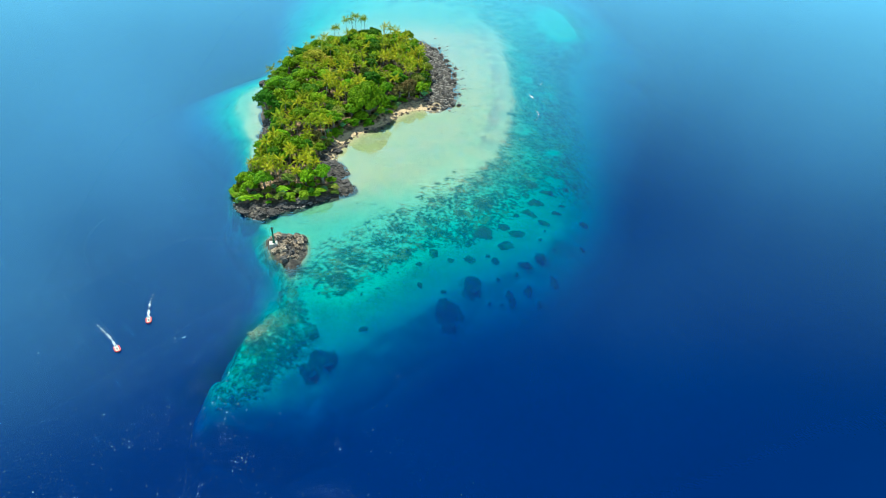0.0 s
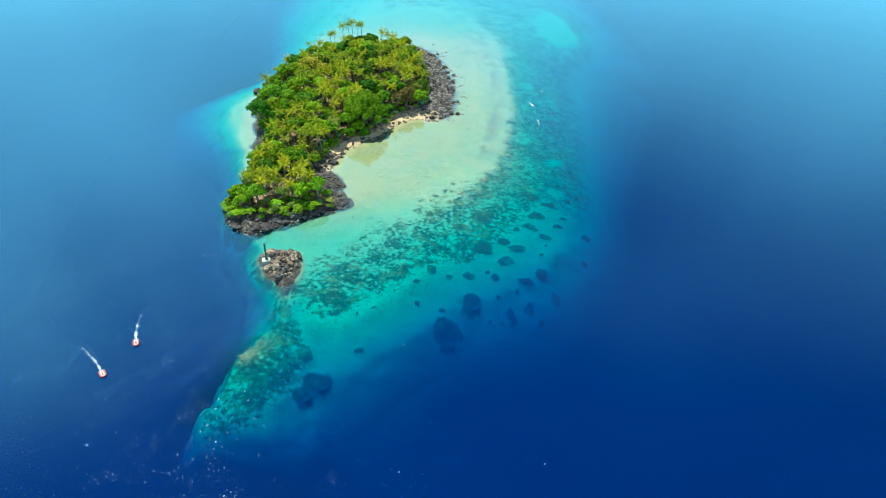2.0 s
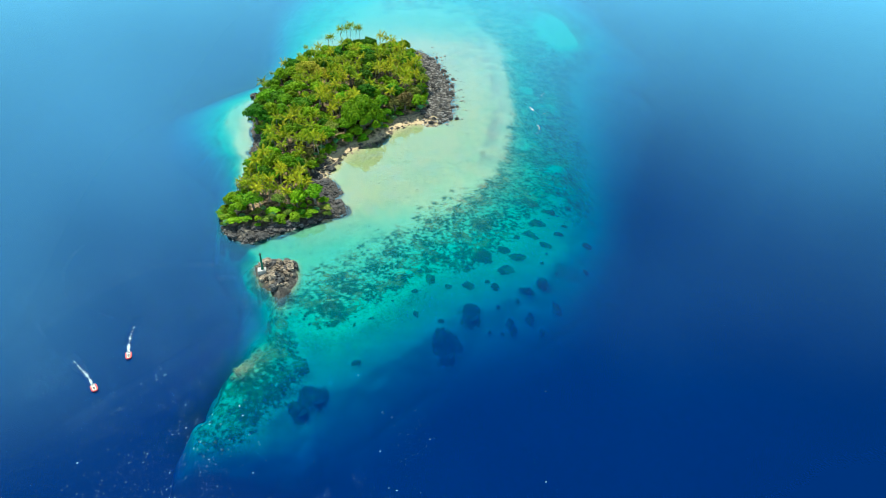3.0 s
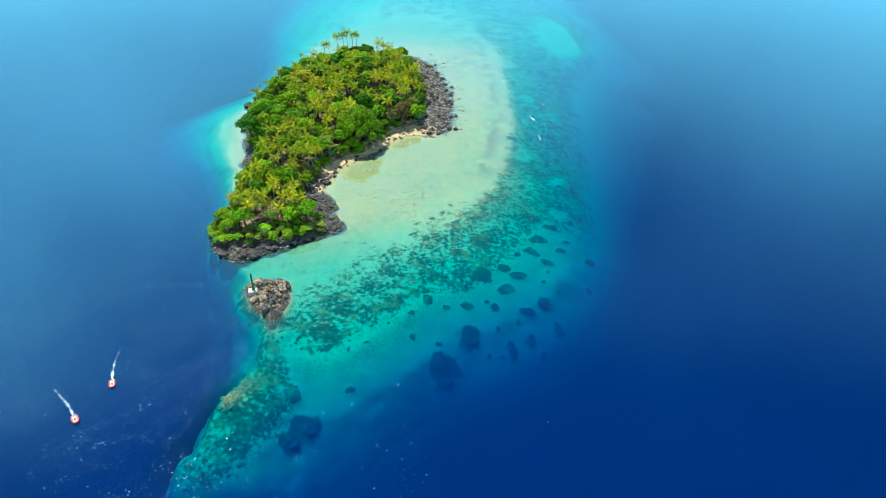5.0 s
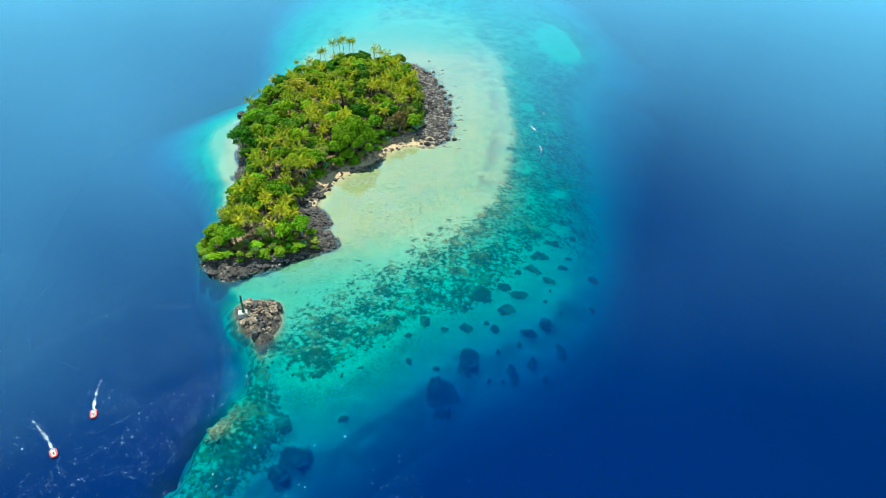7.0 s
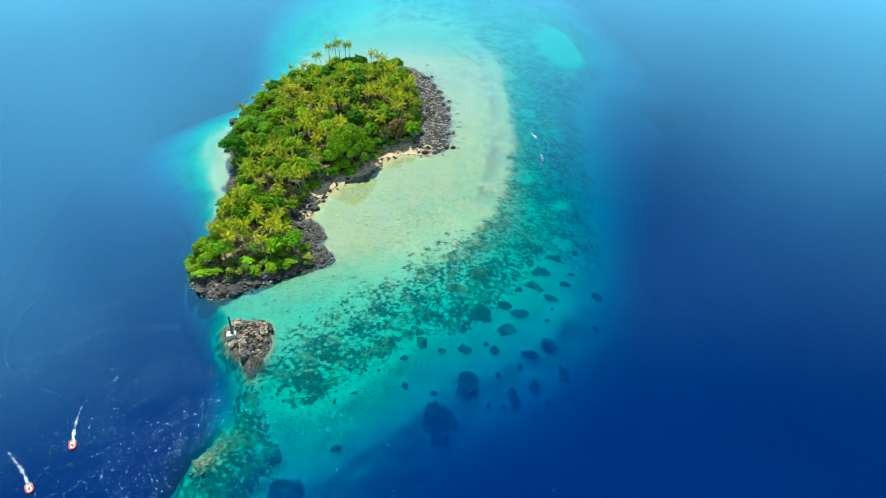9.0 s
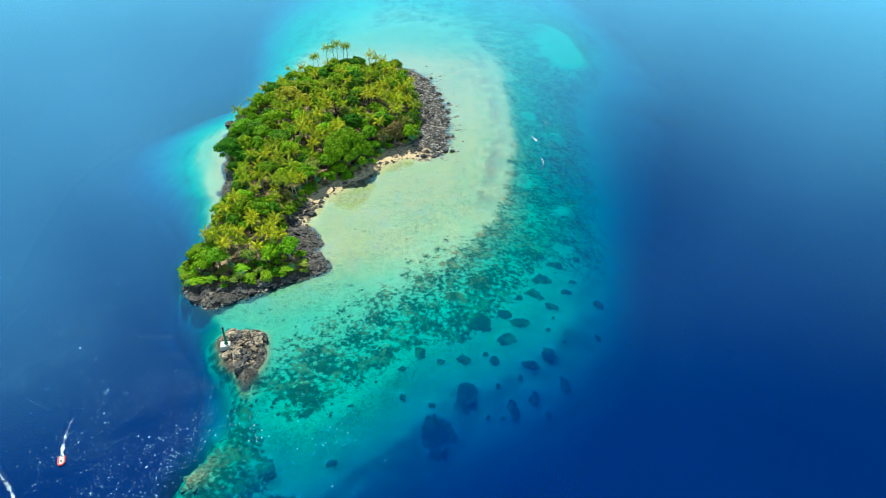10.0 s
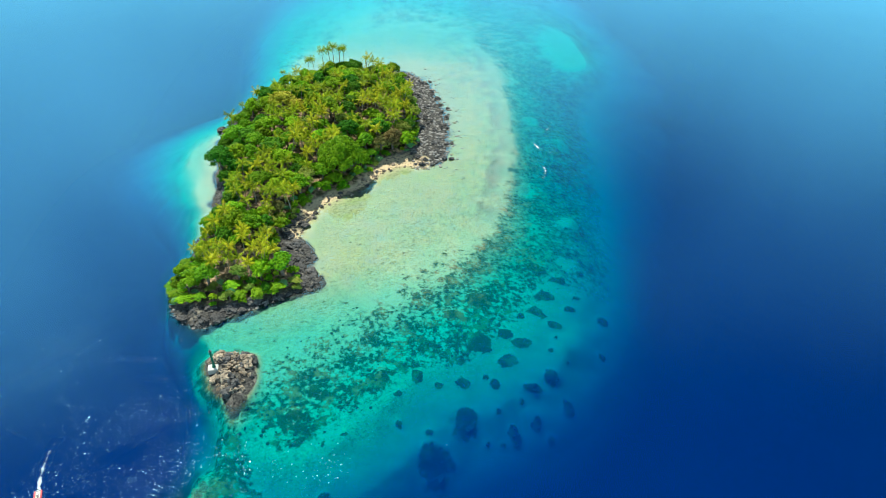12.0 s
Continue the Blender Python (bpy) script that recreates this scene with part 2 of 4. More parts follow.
M_GROUND, M_WATER, M_FOAM, M_WAVELET = ground_material(), water_material(), foam_material(), wavelet_material()
M_BASALT = surface("basalt", (0.012, 0.011, 0.012), (0.165, 0.145, 0.13), 0.8, 0.85, 0.8, vary=0.35)
M_SHINGLE = surface("grey_shingle", (0.075, 0.066, 0.060), (0.44, 0.39, 0.34), 0.45, 0.9, 0.6, coords="pos")
M_PALEROCK = surface("pale_rock", (0.11, 0.080, 0.058), (0.50, 0.38, 0.26), 0.7, 0.9, 0.8, vary=0.3)
M_SHOALROCK = surface("shoal_rock", (0.20, 0.10, 0.055), (0.58, 0.36, 0.22), 0.7, 0.9, 0.8, vary=0.25)
M_CORAL = surface("reef_coral", (0.030, 0.070, 0.050), (0.080, 0.115, 0.075), 0.5, 0.95, 0.6, vary=0.3)
M_KNOBS = surface("coral_knobs", (0.10, 0.095, 0.05), (0.22, 0.20, 0.11), 0.8, 0.95, 0.5)
M_BARK = surface("bark", (0.12, 0.085, 0.06), (0.27, 0.22, 0.17), 1.5, 0.9, 0.6, vary=0.2)
M_PALMBARK = surface("palm_bark", (0.20, 0.17, 0.13), (0.36, 0.31, 0.25), 2.0, 0.9, 0.5, vary=0.2)
M_CONCRETE = surface("painted_concrete", (0.58, 0.55, 0.50), (0.40, 0.37, 0.32), 0.6, 0.8, 0.15)
M_GREEN = surface("green_paint", (0.012, 0.12, 0.065), (0.02, 0.17, 0.10), 0.8, 0.55, 0.1)
M_DARKMETAL = surface("dark_metal", (0.03, 0.035, 0.04), (0.07, 0.07, 0.07), 1.5, 0.5, 0.1, metal=0.4)
M_RED = surface("red_tube", (0.66, 0.05, 0.06), (0.76, 0.10, 0.10), 1.5, 0.45, 0.05)
M_DECK = surface("boat_deck", (0.62, 0.55, 0.42), (0.72, 0.68, 0.58), 2.0, 0.6, 0.08)
M_WHITE = surface("white_gelcoat", (0.78, 0.78, 0.76), (0.70, 0.70, 0.68), 1.5, 0.35, 0.03)
M_BLACK = surface("black_cowl", (0.02, 0.02, 0.022), (0.04, 0.04, 0.04), 2.0, 0.4, 0.03)
L_BRIGHT = foliage("leaf_bright", (0.085, 0.225, 0.004), (0.30, 0.47, 0.010))
L_MID = foliage("leaf_mid", (0.082, 0.185, 0.005), (0.29, 0.44, 0.011))
L_DARK = foliage("leaf_dark", (0.033, 0.115, 0.007), (0.120, 0.260, 0.010))
L_OLIVE = foliage("leaf_olive", (0.154, 0.210, 0.025), (0.280, 0.322, 0.049))
L_BROWN = foliage("leaf_brown", (0.168, 0.140, 0.035), (0.308, 0.252, 0.070))
L_BLUE = foliage("leaf_bluish", (0.098, 0.238, 0.077), (0.182, 0.350, 0.126))
L_PALM = foliage("palm_leaf", (0.080, 0.12, 0.004), (0.58, 0.55, 0.014), hue=0.02)
L_PALM2 = foliage("palm_leaf_green", (0.058, 0.12, 0.004), (0.40, 0.45, 0.011), hue=0.02)
L_GOLD = foliage("leaf_golden", (0.20, 0.20, 0.012), (0.52, 0.44, 0.040))
L_RAIN = foliage("leaf_rain_tree", (0.070, 0.17, 0.003), (0.31, 0.46, 0.009))
L_PALMDRY = foliage("palm_leaf_dry", (0.26, 0.25, 0.02), (0.56, 0.48, 0.04), hue=0.02)

# ================= the lie of the land =================
COAST = [(-108, 296), (-99, 290), (-92, 294), (-86, 299), (-77, 304), (-66, 311), (-57, 316), (-52, 320), (-53, 326), (-60, 333), (-57, 340), (-63, 348), (-68, 355), (-67, 366), (-64, 376), (-59, 387), (-51, 395), (-41, 404), (-36, 414), (-29, 424), (-18, 429), (-8, 427), (2, 435), (4, 449), (4, 467), (2, 495), (-4, 522), (-12, 546), (-22, 562), (-35, 567), (-56, 570), (-77, 565), (-96, 553), (-112, 534), (-125, 513), (-132, 487), (-134, 466), (-131, 444), (-126, 419), (-120, 398), (-118, 382), (-113, 369), (-116, 346), (-114, 336), (-116, 327), (-117, 315), (-114, 304)]
WOOD = [(-111, 302), (-103, 302), (-94, 302), (-83, 305), (-71, 310), (-61, 317), (-68, 331), (-75, 343), (-77, 353), (-75, 364), (-69, 381), (-59, 395), (-46, 403), (-40, 416), (-32, 434), (-21, 440), (-13, 446), (-13, 462), (-15, 494), (-20, 520), (-28, 540), (-40, 552), (-76, 555), (-94, 542), (-108, 523), (-119, 501), (-126, 480), (-131, 464), (-128, 444), (-123, 419), (-115, 396), (-108, 377), (-107, 365), (-113, 355), (-113, 332), (-116, 317)]
FLAT = [(-109, 295), (-99, 289), (-91, 281), (-88, 271), (-82, 258), (-75, 247), (-69, 243), (-67, 254), (-57, 266), (-45, 273), (-33, 286), (-18, 302), (-1, 321), (17, 345), (33, 375), (42, 408), (47, 447), (46, 493), (43, 537), (39, 589), (27, 625), (9, 657), (-21, 679), (-50, 666), (-77, 641), (-99, 604), (-109, 580), (-109, 553), (-122, 524), (-134, 487), (-135.5, 464), (-141, 457), (-146, 443), (-145, 426), (-136, 408), (-127, 388), (-120, 371), (-117.5, 345), (-115.5, 335), (-117.5, 326), (-118.3, 314), (-115, 303)]
SLOPE = [(-109, 293.5), (-100, 287), (-92.5, 279), (-89.5, 270), (-84, 256), (-77, 244), (-67, 237), (-60, 229), (-50, 227), (-32, 236), (-14, 256), (9, 283), (29, 305), (46, 329), (56, 356), (55, 392), (58, 435), (59, 478), (61, 539), (74, 603), (72, 668), (61, 713), (19, 743), (-49, 783), (-100, 742), (-127, 683), (-126, 614), (-126, 567), (-126, 530), (-138, 494), (-144, 477), (-155, 461), (-152, 431), (-146, 406), (-132, 384), (-124, 366), (-119, 342), (-118.5, 326), (-119.6, 313), (-116, 302)]
FOOT = [(-110, 291), (-102, 283), (-95.5, 275), (-92, 266), (-87, 251), (-80, 237), (-62, 213), (-40, 203), (-18, 223), (13, 252), (38, 267), (57, 286), (69, 313), (77, 352), (78, 387), (85, 436), (90, 504), (109, 583), (125, 658), (116, 733), (78, 803), (-54, 856), (-129, 786), (-153, 666), (-141, 589), (-133, 540), (-145, 505), (-156, 488), (-171, 463), (-166, 430), (-153, 400), (-136, 378), (-128, 363), (-121, 342), (-120.5, 326), (-121.5, 313), (-117.5, 301)]
DEEP = [(-112, 285), (-106, 276), (-100, 267), (-98, 256), (-95, 240), (-88, 222), (-55, 184), (-31, 187), (-2, 216), (35, 236), (62, 259), (86, 288), (106, 337), (126, 402), (154, 508), (176, 611), (169, 705), (131, 850), (-60, 956), (-175, 845), (-176, 679), (-158, 588), (-156, 546), (-176, 523), (-203, 476), (-190, 424), (-161, 394), (-141, 370), (-127, 338), (-126.5, 315), (-121, 298)]
SPIT = [(-70, 242, -3.0), (-71, 228, -4.2), (-75.5, 214, -1.6), (-79, 205, -1.3), (-80.5, 196, -3.6), (-82, 187, -4.6), (-84, 179, -5.6), (-86, 173, -7.5), (-88, 167, -13.0), (-90, 160, -30.0)]
ISLET = [(-87, 266), (-89, 272), (-85, 275), (-76, 276), (-70, 275), (-67.5, 264), (-68, 256), (-70, 247), (-73, 245), (-77, 253), (-82, 257)]
BEACH = [(-68, 362), (-62, 380), (-50, 394), (-38, 408), (-28, 427), (-22, 432), (-12, 430)]

OUTER_HEADS = ((21, 290, 6.2, 6.4), (33, 297, 3.6, 2.7), (40, 293, 4.7, 3.0), (33, 283, 4.8, 3.6), (14, 270, 4.4, 3.6), (23, 274, 2.1, 2.1), (27, 271, 2.3, 2.4), (42, 272, 5.2, 2.0), (51, 279, 2.6, 3.5), (-5, 270, 2.1, 3.0), (-19, 269, 5.0, 4.3), (-12, 261, 3.0, 2.9), (4, 268, 1.8, 1.3), (52, 291, 1.3, 1.5), (59, 287, 1.9, 1.5), (38, 266, 1.8, 2.0), (28, 260, 1.5, 1.6))
DEEP_HEADS = ((58, 268, 3.7, 4.3), (15, 253, 5.9, 6.0), (-11, 249, 1.7, 2.4), (1, 248, 1.7, 1.7), (34, 255, 1.8, 2.1), (35, 251, 2.5, 3.0), (24, 249, 1.2, 1.5), (30, 249, 1.5, 1.5), (50, 255, 1.8, 3.0), (44, 259, 2.5, 3.1), (4, 235, 6.4, 8.3), (77, 297, 2.0, 2.0), (81, 318, 3.0, 3.0), (50, 310, 3.4, 1.6), (62, 317, 2.1, 1.7), (55, 298, 1.1, 1.2))
SHOAL_HEADS = ((-49, 202, 6.6, 6.2), (-55, 195, 5.8, 4.9), (-56, 213, 3.1, 2.7), (-35, 219, 2.7, 2.2), (-45, 237, 1.2, 1.4), (-37, 236, 1.3, 1.4), (-30, 241, 1.2, 1.1), (-50, 248, 3.5, 2.2), (-45, 259, 2.7, 1.6))
EDGE_HEADS = ((52, 323, 6, 3), (56, 306, 4, 2.4), (64, 318, 3, 2.6), (68, 326, 3, 2), (72, 344, 3, 2.6), (46, 312, 5, 3), (60, 335, 6, 3), (50, 340, 7, 5), (22, 315, 6, 4), (10, 305, 5, 3.5), (40, 308, 2.2, 1.8))
CORAL_HEADS = OUTER_HEADS + DEEP_HEADS + SHOAL_HEADS + EDGE_HEADS

TABLE = np.random.RandomState(11).rand(257, 257)


def value_noise(x, y, size, octaves=4, seed=0):
    """Smooth noise from 0 to 1, the largest lumps about `size` metres."""
    out, amp, total = 0.0, 1.0, 0.0
    for k in range(octaves):
        u, v = x / size * 2**k + 17.3 * (seed + k), y / size * 2**k + 41.7 * (seed + k)
        iu, iv = np.floor(u).astype(int), np.floor(v).astype(int)
        fu, fv = u - iu, v - iv
        fu, fv = fu * fu * (3 - 2 * fu), fv * fv * (3 - 2 * fv)
        a, b, c, d = (TABLE[(iu + i) % 256, (iv + j) % 256] for i, j in ((0, 0), (1, 0), (0, 1), (1, 1)))
        out = out + amp * ((a * (1 - fu) + b * fu) * (1 - fv) + (c * (1 - fu) + d * fu) * fv)
        total, amp = total + amp, amp * 0.55
    return out / total


def smooth_ring(ring, steps=4):
    p = np.array(ring, float)
    a, b, c, d = np.roll(p, 1, 0), p, np.roll(p, -1, 0), np.roll(p, -2, 0)
    out = []
    for s in np.arange(steps) / steps:
        out.append(0.5 * (2 * b + (c - a) * s + (2 * a - 5 * b + 4 * c - d) * s**2 + (3 * b - a - 3 * c + d) * s**3))
    return np.stack(out, 1).reshape(-1, 2)


def line_distance(x, y, line, closed=False):
    """The distance to a line of points, and how far along it (in points) the nearest place lies."""
    line = np.array(line, float)
    ends = np.roll(line, -1, 0) if closed else line[1:]
    best, along = np.full(x.shape, 1e9), np.zeros(x.shape)
    for n, (a, b) in enumerate(zip(line, ends)):
        e = b[:2] - a[:2]
        s = np.clip(((x - a[0]) * e[0] + (y - a[1]) * e[1]) / max(e @ e, 1e-9), 0, 1)
        d = np.hypot(x - a[0] - s * e[0], y - a[1] - s * e[1])
        near = d < best
        best, along = np.where(near, d, best), np.where(near, n + s, along)
    return best, along


def inside_by(x, y, ring):
    """The distance to a closed ring, positive within it."""
    d, _ = line_distance(x, y, ring, True)
    odd = np.zeros(x.shape, bool)
    for a, b in zip(ring, np.roll(ring, -1, 0)):
        if a[1] != b[1]:
            odd ^= ((a[1] > y) != (b[1] > y)) & (x < (b[0] - a[0]) * (y - a[1]) / (b[1] - a[1]) + a[0])
    return np.where(odd, d, -d)


RINGS = [smooth_ring(r) for r in (COAST, FLAT, SLOPE, FOOT, DEEP)]
WOOD_RING, ISLET_RING = smooth_ring(WOOD), smooth_ring(ISLET)


def step(lo, hi, v):
    s = np.clip((v - lo) / (hi - lo), 0, 1)
    return s * s * (3 - 2 * s)


def land(x, y):
    """Heights and the shares of rock, beach, soil, coral and rubble at places x, y."""
    x, y = np.asarray(x, float), np.asarray(y, float)
    wob = value_noise(x, y, 9, 3, 3) - 0.5
    near = (x > -260) & (x < 240) & (y > 120) & (y < 1000)
    dist = np.full((5, *x.shape), -200.0)
    for k, ring in enumerate(RINGS):
        dist[k][near] = inside_by(x[near], y[near], ring)
    dist[0] += wob * 3.0 * step(-30, 0, dist[0])
    sway = (value_noise(x, y, 42, 4, 17) - 0.5) * (8 + 14 * step(440, 540, y)) * step(-90, -50, x)
    dist[1] += wob * 4.0 + sway * 0.6 * step(0, 20, -dist[0])
    dist[2] += wob * 5.0 + sway
    dist[3] += wob * 6.0 + sway * 1.2
    dist[4] += sway * 1.2
    level = (0.0, -0.6, -4.6, -12.0, -27.0)
    beyond = np.maximum(-dist[4], 0)
    z = np.where(dist[4] < 0, -27 - np.minimum(0.5 * beyond, 74), 0.0)
    for k in range(4):
        band = (dist[k] < 0) & (dist[k + 1] >= 0)
        r = -dist[k] / np.maximum(dist[k + 1] - dist[k], 1e-6)
        if k == 0:
            r = np.clip(r, 0, 1) ** 0.8
        z = np.where(band, level[k] + (level[k + 1] - level[k]) * r, z)
    flat = (dist[0] < 0) & (dist[1] > -25)
    extra = 1.45 * (1 - step(275, 345, y)) + 0.9 * step(560, 650, y) + 0.6 * step(-128, -140, x)
    z = np.where(flat, z - extra * step(0, 12 - 8 * (1 - step(310, 350, y)), -dist[0]) * step(-25, 0, dist[1]), z)
    z = np.where(dist[0] < 0, z + (value_noise(x, y, 6, 3, 5) - 0.5) * 0.5 * step(0, 4, -dist[0]), z)
    z = np.where(dist[0] < 0, np.minimum(z, -0.22 * step(0, 3, -dist[0])), z)
    # land above the water
    wood = np.full(x.shape, -99.0)
    close = dist[0] > -3
    wood[close] = inside_by(x[close], y[close], WOOD_RING)
    shore = 0.05 + 0.13 * np.minimum(np.maximum(dist[0], 0), 14)
    craggy = np.abs(value_noise(x, y, 6, 4, 7) - 0.5) * 7.0
    beach_d, _ = line_distance(x, y, BEACH)
    bw = 1 - step(5.5, 12.0, beach_d + wob * 5)
    north = step(440, 470, y)
    crag = craggy * step(-0.5, 5, dist[0]) * (1 - 0.85 * bw) * (1 - 0.55 * north) * (1 - step(0, 4, wood))
    hill = step(-1.0, 3.0, wood) * 1.6 + 0.10 * np.clip(wood, 0, 45)
    z = np.where(dist[0] >= 0, shore + crag + hill + (value_noise(x, y, 14, 3, 9) - 0.5) * 1.0 * step(0, 6, wood), z)
    # the sunken spit and the beacon's islet
    back = SPIT[::-1]
    xs, crest = (np.interp(y, [p[1] for p in back], [p[c] for p in back]) for c in (0, 2))
    over = np.maximum(y - 242, 0) + np.maximum(160 - y, 0)
    off = x - xs + (value_noise(x, y, 9, 4, 51) - 0.5) * 9
    ridge = crest - (np.maximum(-off, 0) / 3.0) ** 1.9 - (np.maximum(off, 0) / 6.2) ** 1.6 - (over / 4) ** 2 + (value_noise(x, y, 8, 4, 13) - 0.5) * 2.6
    gap = np.clip(ridge - z, -40, 40)
    spit_share = step(-3.0, 4.0, gap) * step(-15, -6, ridge)
    z = np.where(np.abs(off) < 60, np.maximum(z, ridge) + 1.2 * np.log1p(np.exp(-np.abs(gap) / 1.2)), z)
    isle = np.full(x.shape, -99.0)
    isle[near] = inside_by(x[near], y[near], ISLET_RING)
    rise = 0.25 + 0.22 * np.minimum(isle, 6) + np.abs(value_noise(x, y, 4, 4, 21) - 0.5) * 5.5 * step(-1, 3, isle)
    rise = np.where(isle < 0, 0.25 + 1.0 * isle + wob * 1.2, rise) - 1.6 * step(256, 244, y)
    isle_share = step(-1.5, 0.0, isle)
    z = np.where(isle > -7, np.maximum(z, rise), z)
    # shoals of bare sand
    for px, py, sx, sy, up in ((106, 606, 17, 30, 8.5), (98, 645, 20, 40, 7.0), (78, 695, 24, 40, 5.0), (73, 381, 6, 8, 5.0), (77, 470, 6, 12, 4.0), (58, 292, 5, 6, 2.5)):
        raised = z + up * np.exp(-(((x - px) / sx) ** 2) - ((y - py) / sy) ** 2) * step(2.0, 6.0, -z)
        z = np.maximum(z, np.minimum(raised, -4.6))
    # coral heads swell out of the sand
    head = np.zeros(x.shape)
    ragged = (value_noise(x, y, 6, 4, 37) - 0.5) * 1.5
    for hx, hy, sx, sy in CORAL_HEADS:
        head = np.maximum(head, 1 - step(0.35, 1.35, np.hypot((x - hx) / sx, (y - hy) / sy) + ragged))
    z = z + head * 0.9
    # shares
    rock = step(-3.5 - 3 * (1 - step(320, 350, y)), -0.5, dist[0] + wob * 4) * (1 - 0.8 * bw)
    rubble_shore = step(-16, 0, dist[0]) * step(425, 450, y) * step(-30, -12, x) * (1 - step(560, 590, y))
    rock = np.maximum(np.maximum(rock, isle_share * 0.62), rubble_shore * 0.50)
    soil = step(-0.5, 1.5, wood + wob * 3)
    rim = step(-20, -4, -np.abs(dist[1] - 1)) * step(340, 400, y)
    rubble = np.maximum(1.15 * rim * step(-20, 30, x), 0.4 * step(470, 560, y) * step(-30, 10, x) * step(-6, 5, dist[1]))
    rubble = rubble * (0.35 + 0.65 * step(0.36, 0.60, value_noise(x, y, 6, 4, 43)))
    side = step(-85, -60, x)
    edge = dist[2] - 11 * step(15, -15, x) * step(300, 262, y)
    coral = 0.53 * step(-16, 5, -dist[1]) * step(-17, 2, edge) * side * (1 - 0.12 * step(420, 520, y))
    coral = np.maximum(coral, 0.435 * step(-32, -6, -dist[1]) * step(-3, 6, dist[1] + 14) * side * (1 - step(340, 380, y)))
    coral = np.maximum(coral, (0.55 + 0.06 * step(0, 9, off)) * spit_share)
    bank = step(-13, -1, isle) * np.maximum(step(-70, -80, x), step(258, 249, y))
    coral = np.maximum(coral, 0.58 * bank)
    coral = np.maximum(coral, 0.42 * step(-60, -90, x) * step(-8, 0, -dist[1]) * step(-12, 0, dist[2]) * step(380, 400, y))
    weed = step(-15, 8, -dist[1]) * step(-30, 2, dist[3]) * step(310, 350, y) * step(-20, 30, x)
    bare = np.zeros(x.shape)
    for px, py, sx, sy in ((72, 384, 5, 7), (49, 559, 6, 8), (10, 655, 12, 14), (105, 606, 15, 26), (97, 645, 15, 32), (62, 500, 5, 6), (51, 410, 5, 6), (80, 470, 4, 8), (66, 350, 5, 4)):
        bare = np.maximum(bare, 1 - step(0.0, 1.5, np.hypot((x - px) / sx, (y - py) / sy) + ragged * 0.6))
    coral = np.maximum(coral, 0.54 * weed) * (1 - bare)
    coral = np.maximum(coral, 0.9 * head)
    sunk = np.maximum(step(2.5, 13.0, -z) * (1 - 0.5 * spit_share), np.maximum(0.30 * np.maximum(spit_share, bank), 0.8 * weed * (1 - bare)))
    cap_d, _ = line_distance(x, y, [(-80, 204), (-76, 218)])
    bw = np.maximum(bw, 0.6 * (1 - step(0.5, 3.5, cap_d + wob * 5)))
    cove = step(-45, -5, dist[0]) * step(310, 360, y) * (1 - step(440, 500, y)) * step(-80, -60, x)
    return z, rock, bw * np.maximum(step(-9.0, 0.5, dist[0]), y < 230), soil, coral, rubble, cove, sunk


def spaced(lo, hi, pitch, far, growth=1.35):
    """Even steps from lo to hi, then ever wider ones out to far on both sides."""
    mid = list(np.arange(lo, hi + pitch / 2, pitch))
    out, s, a = [], pitch, mid[-1]
    while a < far:
        s *= growth
        a += s
        out.append(a)
    back, s, a = [], pitch, mid[0]
    while a > -far:
        s *= growth
        a -= s
        back.append(a)
    return np.array(back[::-1] + mid + out)


def sheet(name, xs, ys, z, shares, mat):
    nx, ny = len(xs), len(ys)
    gx, gy = np.meshgrid(xs, ys)
    co = np.stack([gx, gy, z], -1).reshape(-1, 3)
    i = np.arange(nx * ny).reshape(ny, nx)
    quads = np.stack([i[:-1, :-1], i[:-1, 1:], i[1:, 1:], i[1:, :-1]], -1).reshape(-1, 4)
    me = bpy.data.meshes.new(name)
    me.vertices.add(len(co))
    me.vertices.foreach_set("co", co.ravel())
    me.loops.add(quads.size)
    me.loops.foreach_set("vertex_index", quads.ravel().astype(np.int32))
    me.polygons.add(len(quads))
    me.polygons.foreach_set("loop_start", np.arange(0, quads.size, 4, dtype=np.int32))
    me.update(calc_edges=True)
    me.polygons.foreach_set("use_smooth", np.ones(len(quads), bool))
    for key, values in shares.items():
        at = me.attributes.new(key, "FLOAT", "POINT")
        at.data.foreach_set("value", np.ascontiguousarray(values, dtype=np.float32).ravel())
    me.materials.append(mat)
    return new(name, me)


GX, GY = spaced(-205, 135, 1.3, 4200), spaced(150, 700, 1.3, 4200)
gx, gy = np.meshgrid(GX, GY)
gz, rock, bw, soil, coral, rubble, cove, sunk = land(gx, gy)
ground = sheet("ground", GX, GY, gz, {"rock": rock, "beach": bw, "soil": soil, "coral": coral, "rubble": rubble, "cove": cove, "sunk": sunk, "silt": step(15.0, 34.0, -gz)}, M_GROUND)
tagged(ground, "island and reef of dark basalt, pale sand and coral", "ground", kind="structure")
depth = np.maximum(-gz, 0)


def height(x, y):
    """The ground's height at a place, from its sheet."""
    i, j = np.searchsorted(GX, x) - 1, np.searchsorted(GY, y) - 1
    u, v = (x - GX[i]) / (GX[i + 1] - GX[i]), (y - GY[j]) / (GY[j + 1] - GY[j])
    return float((gz[j, i] * (1 - u) + gz[j, i + 1] * u) * (1 - v) + (gz[j + 1, i] * (1 - u) + gz[j + 1, i + 1] * u) * v)


water = sheet("water", GX, GY, np.zeros(gx.shape), {"depth": depth}, M_WATER)
tagged(water, "clear turquoise and deep blue tropical sea with small ripples", "sea", kind="structure")


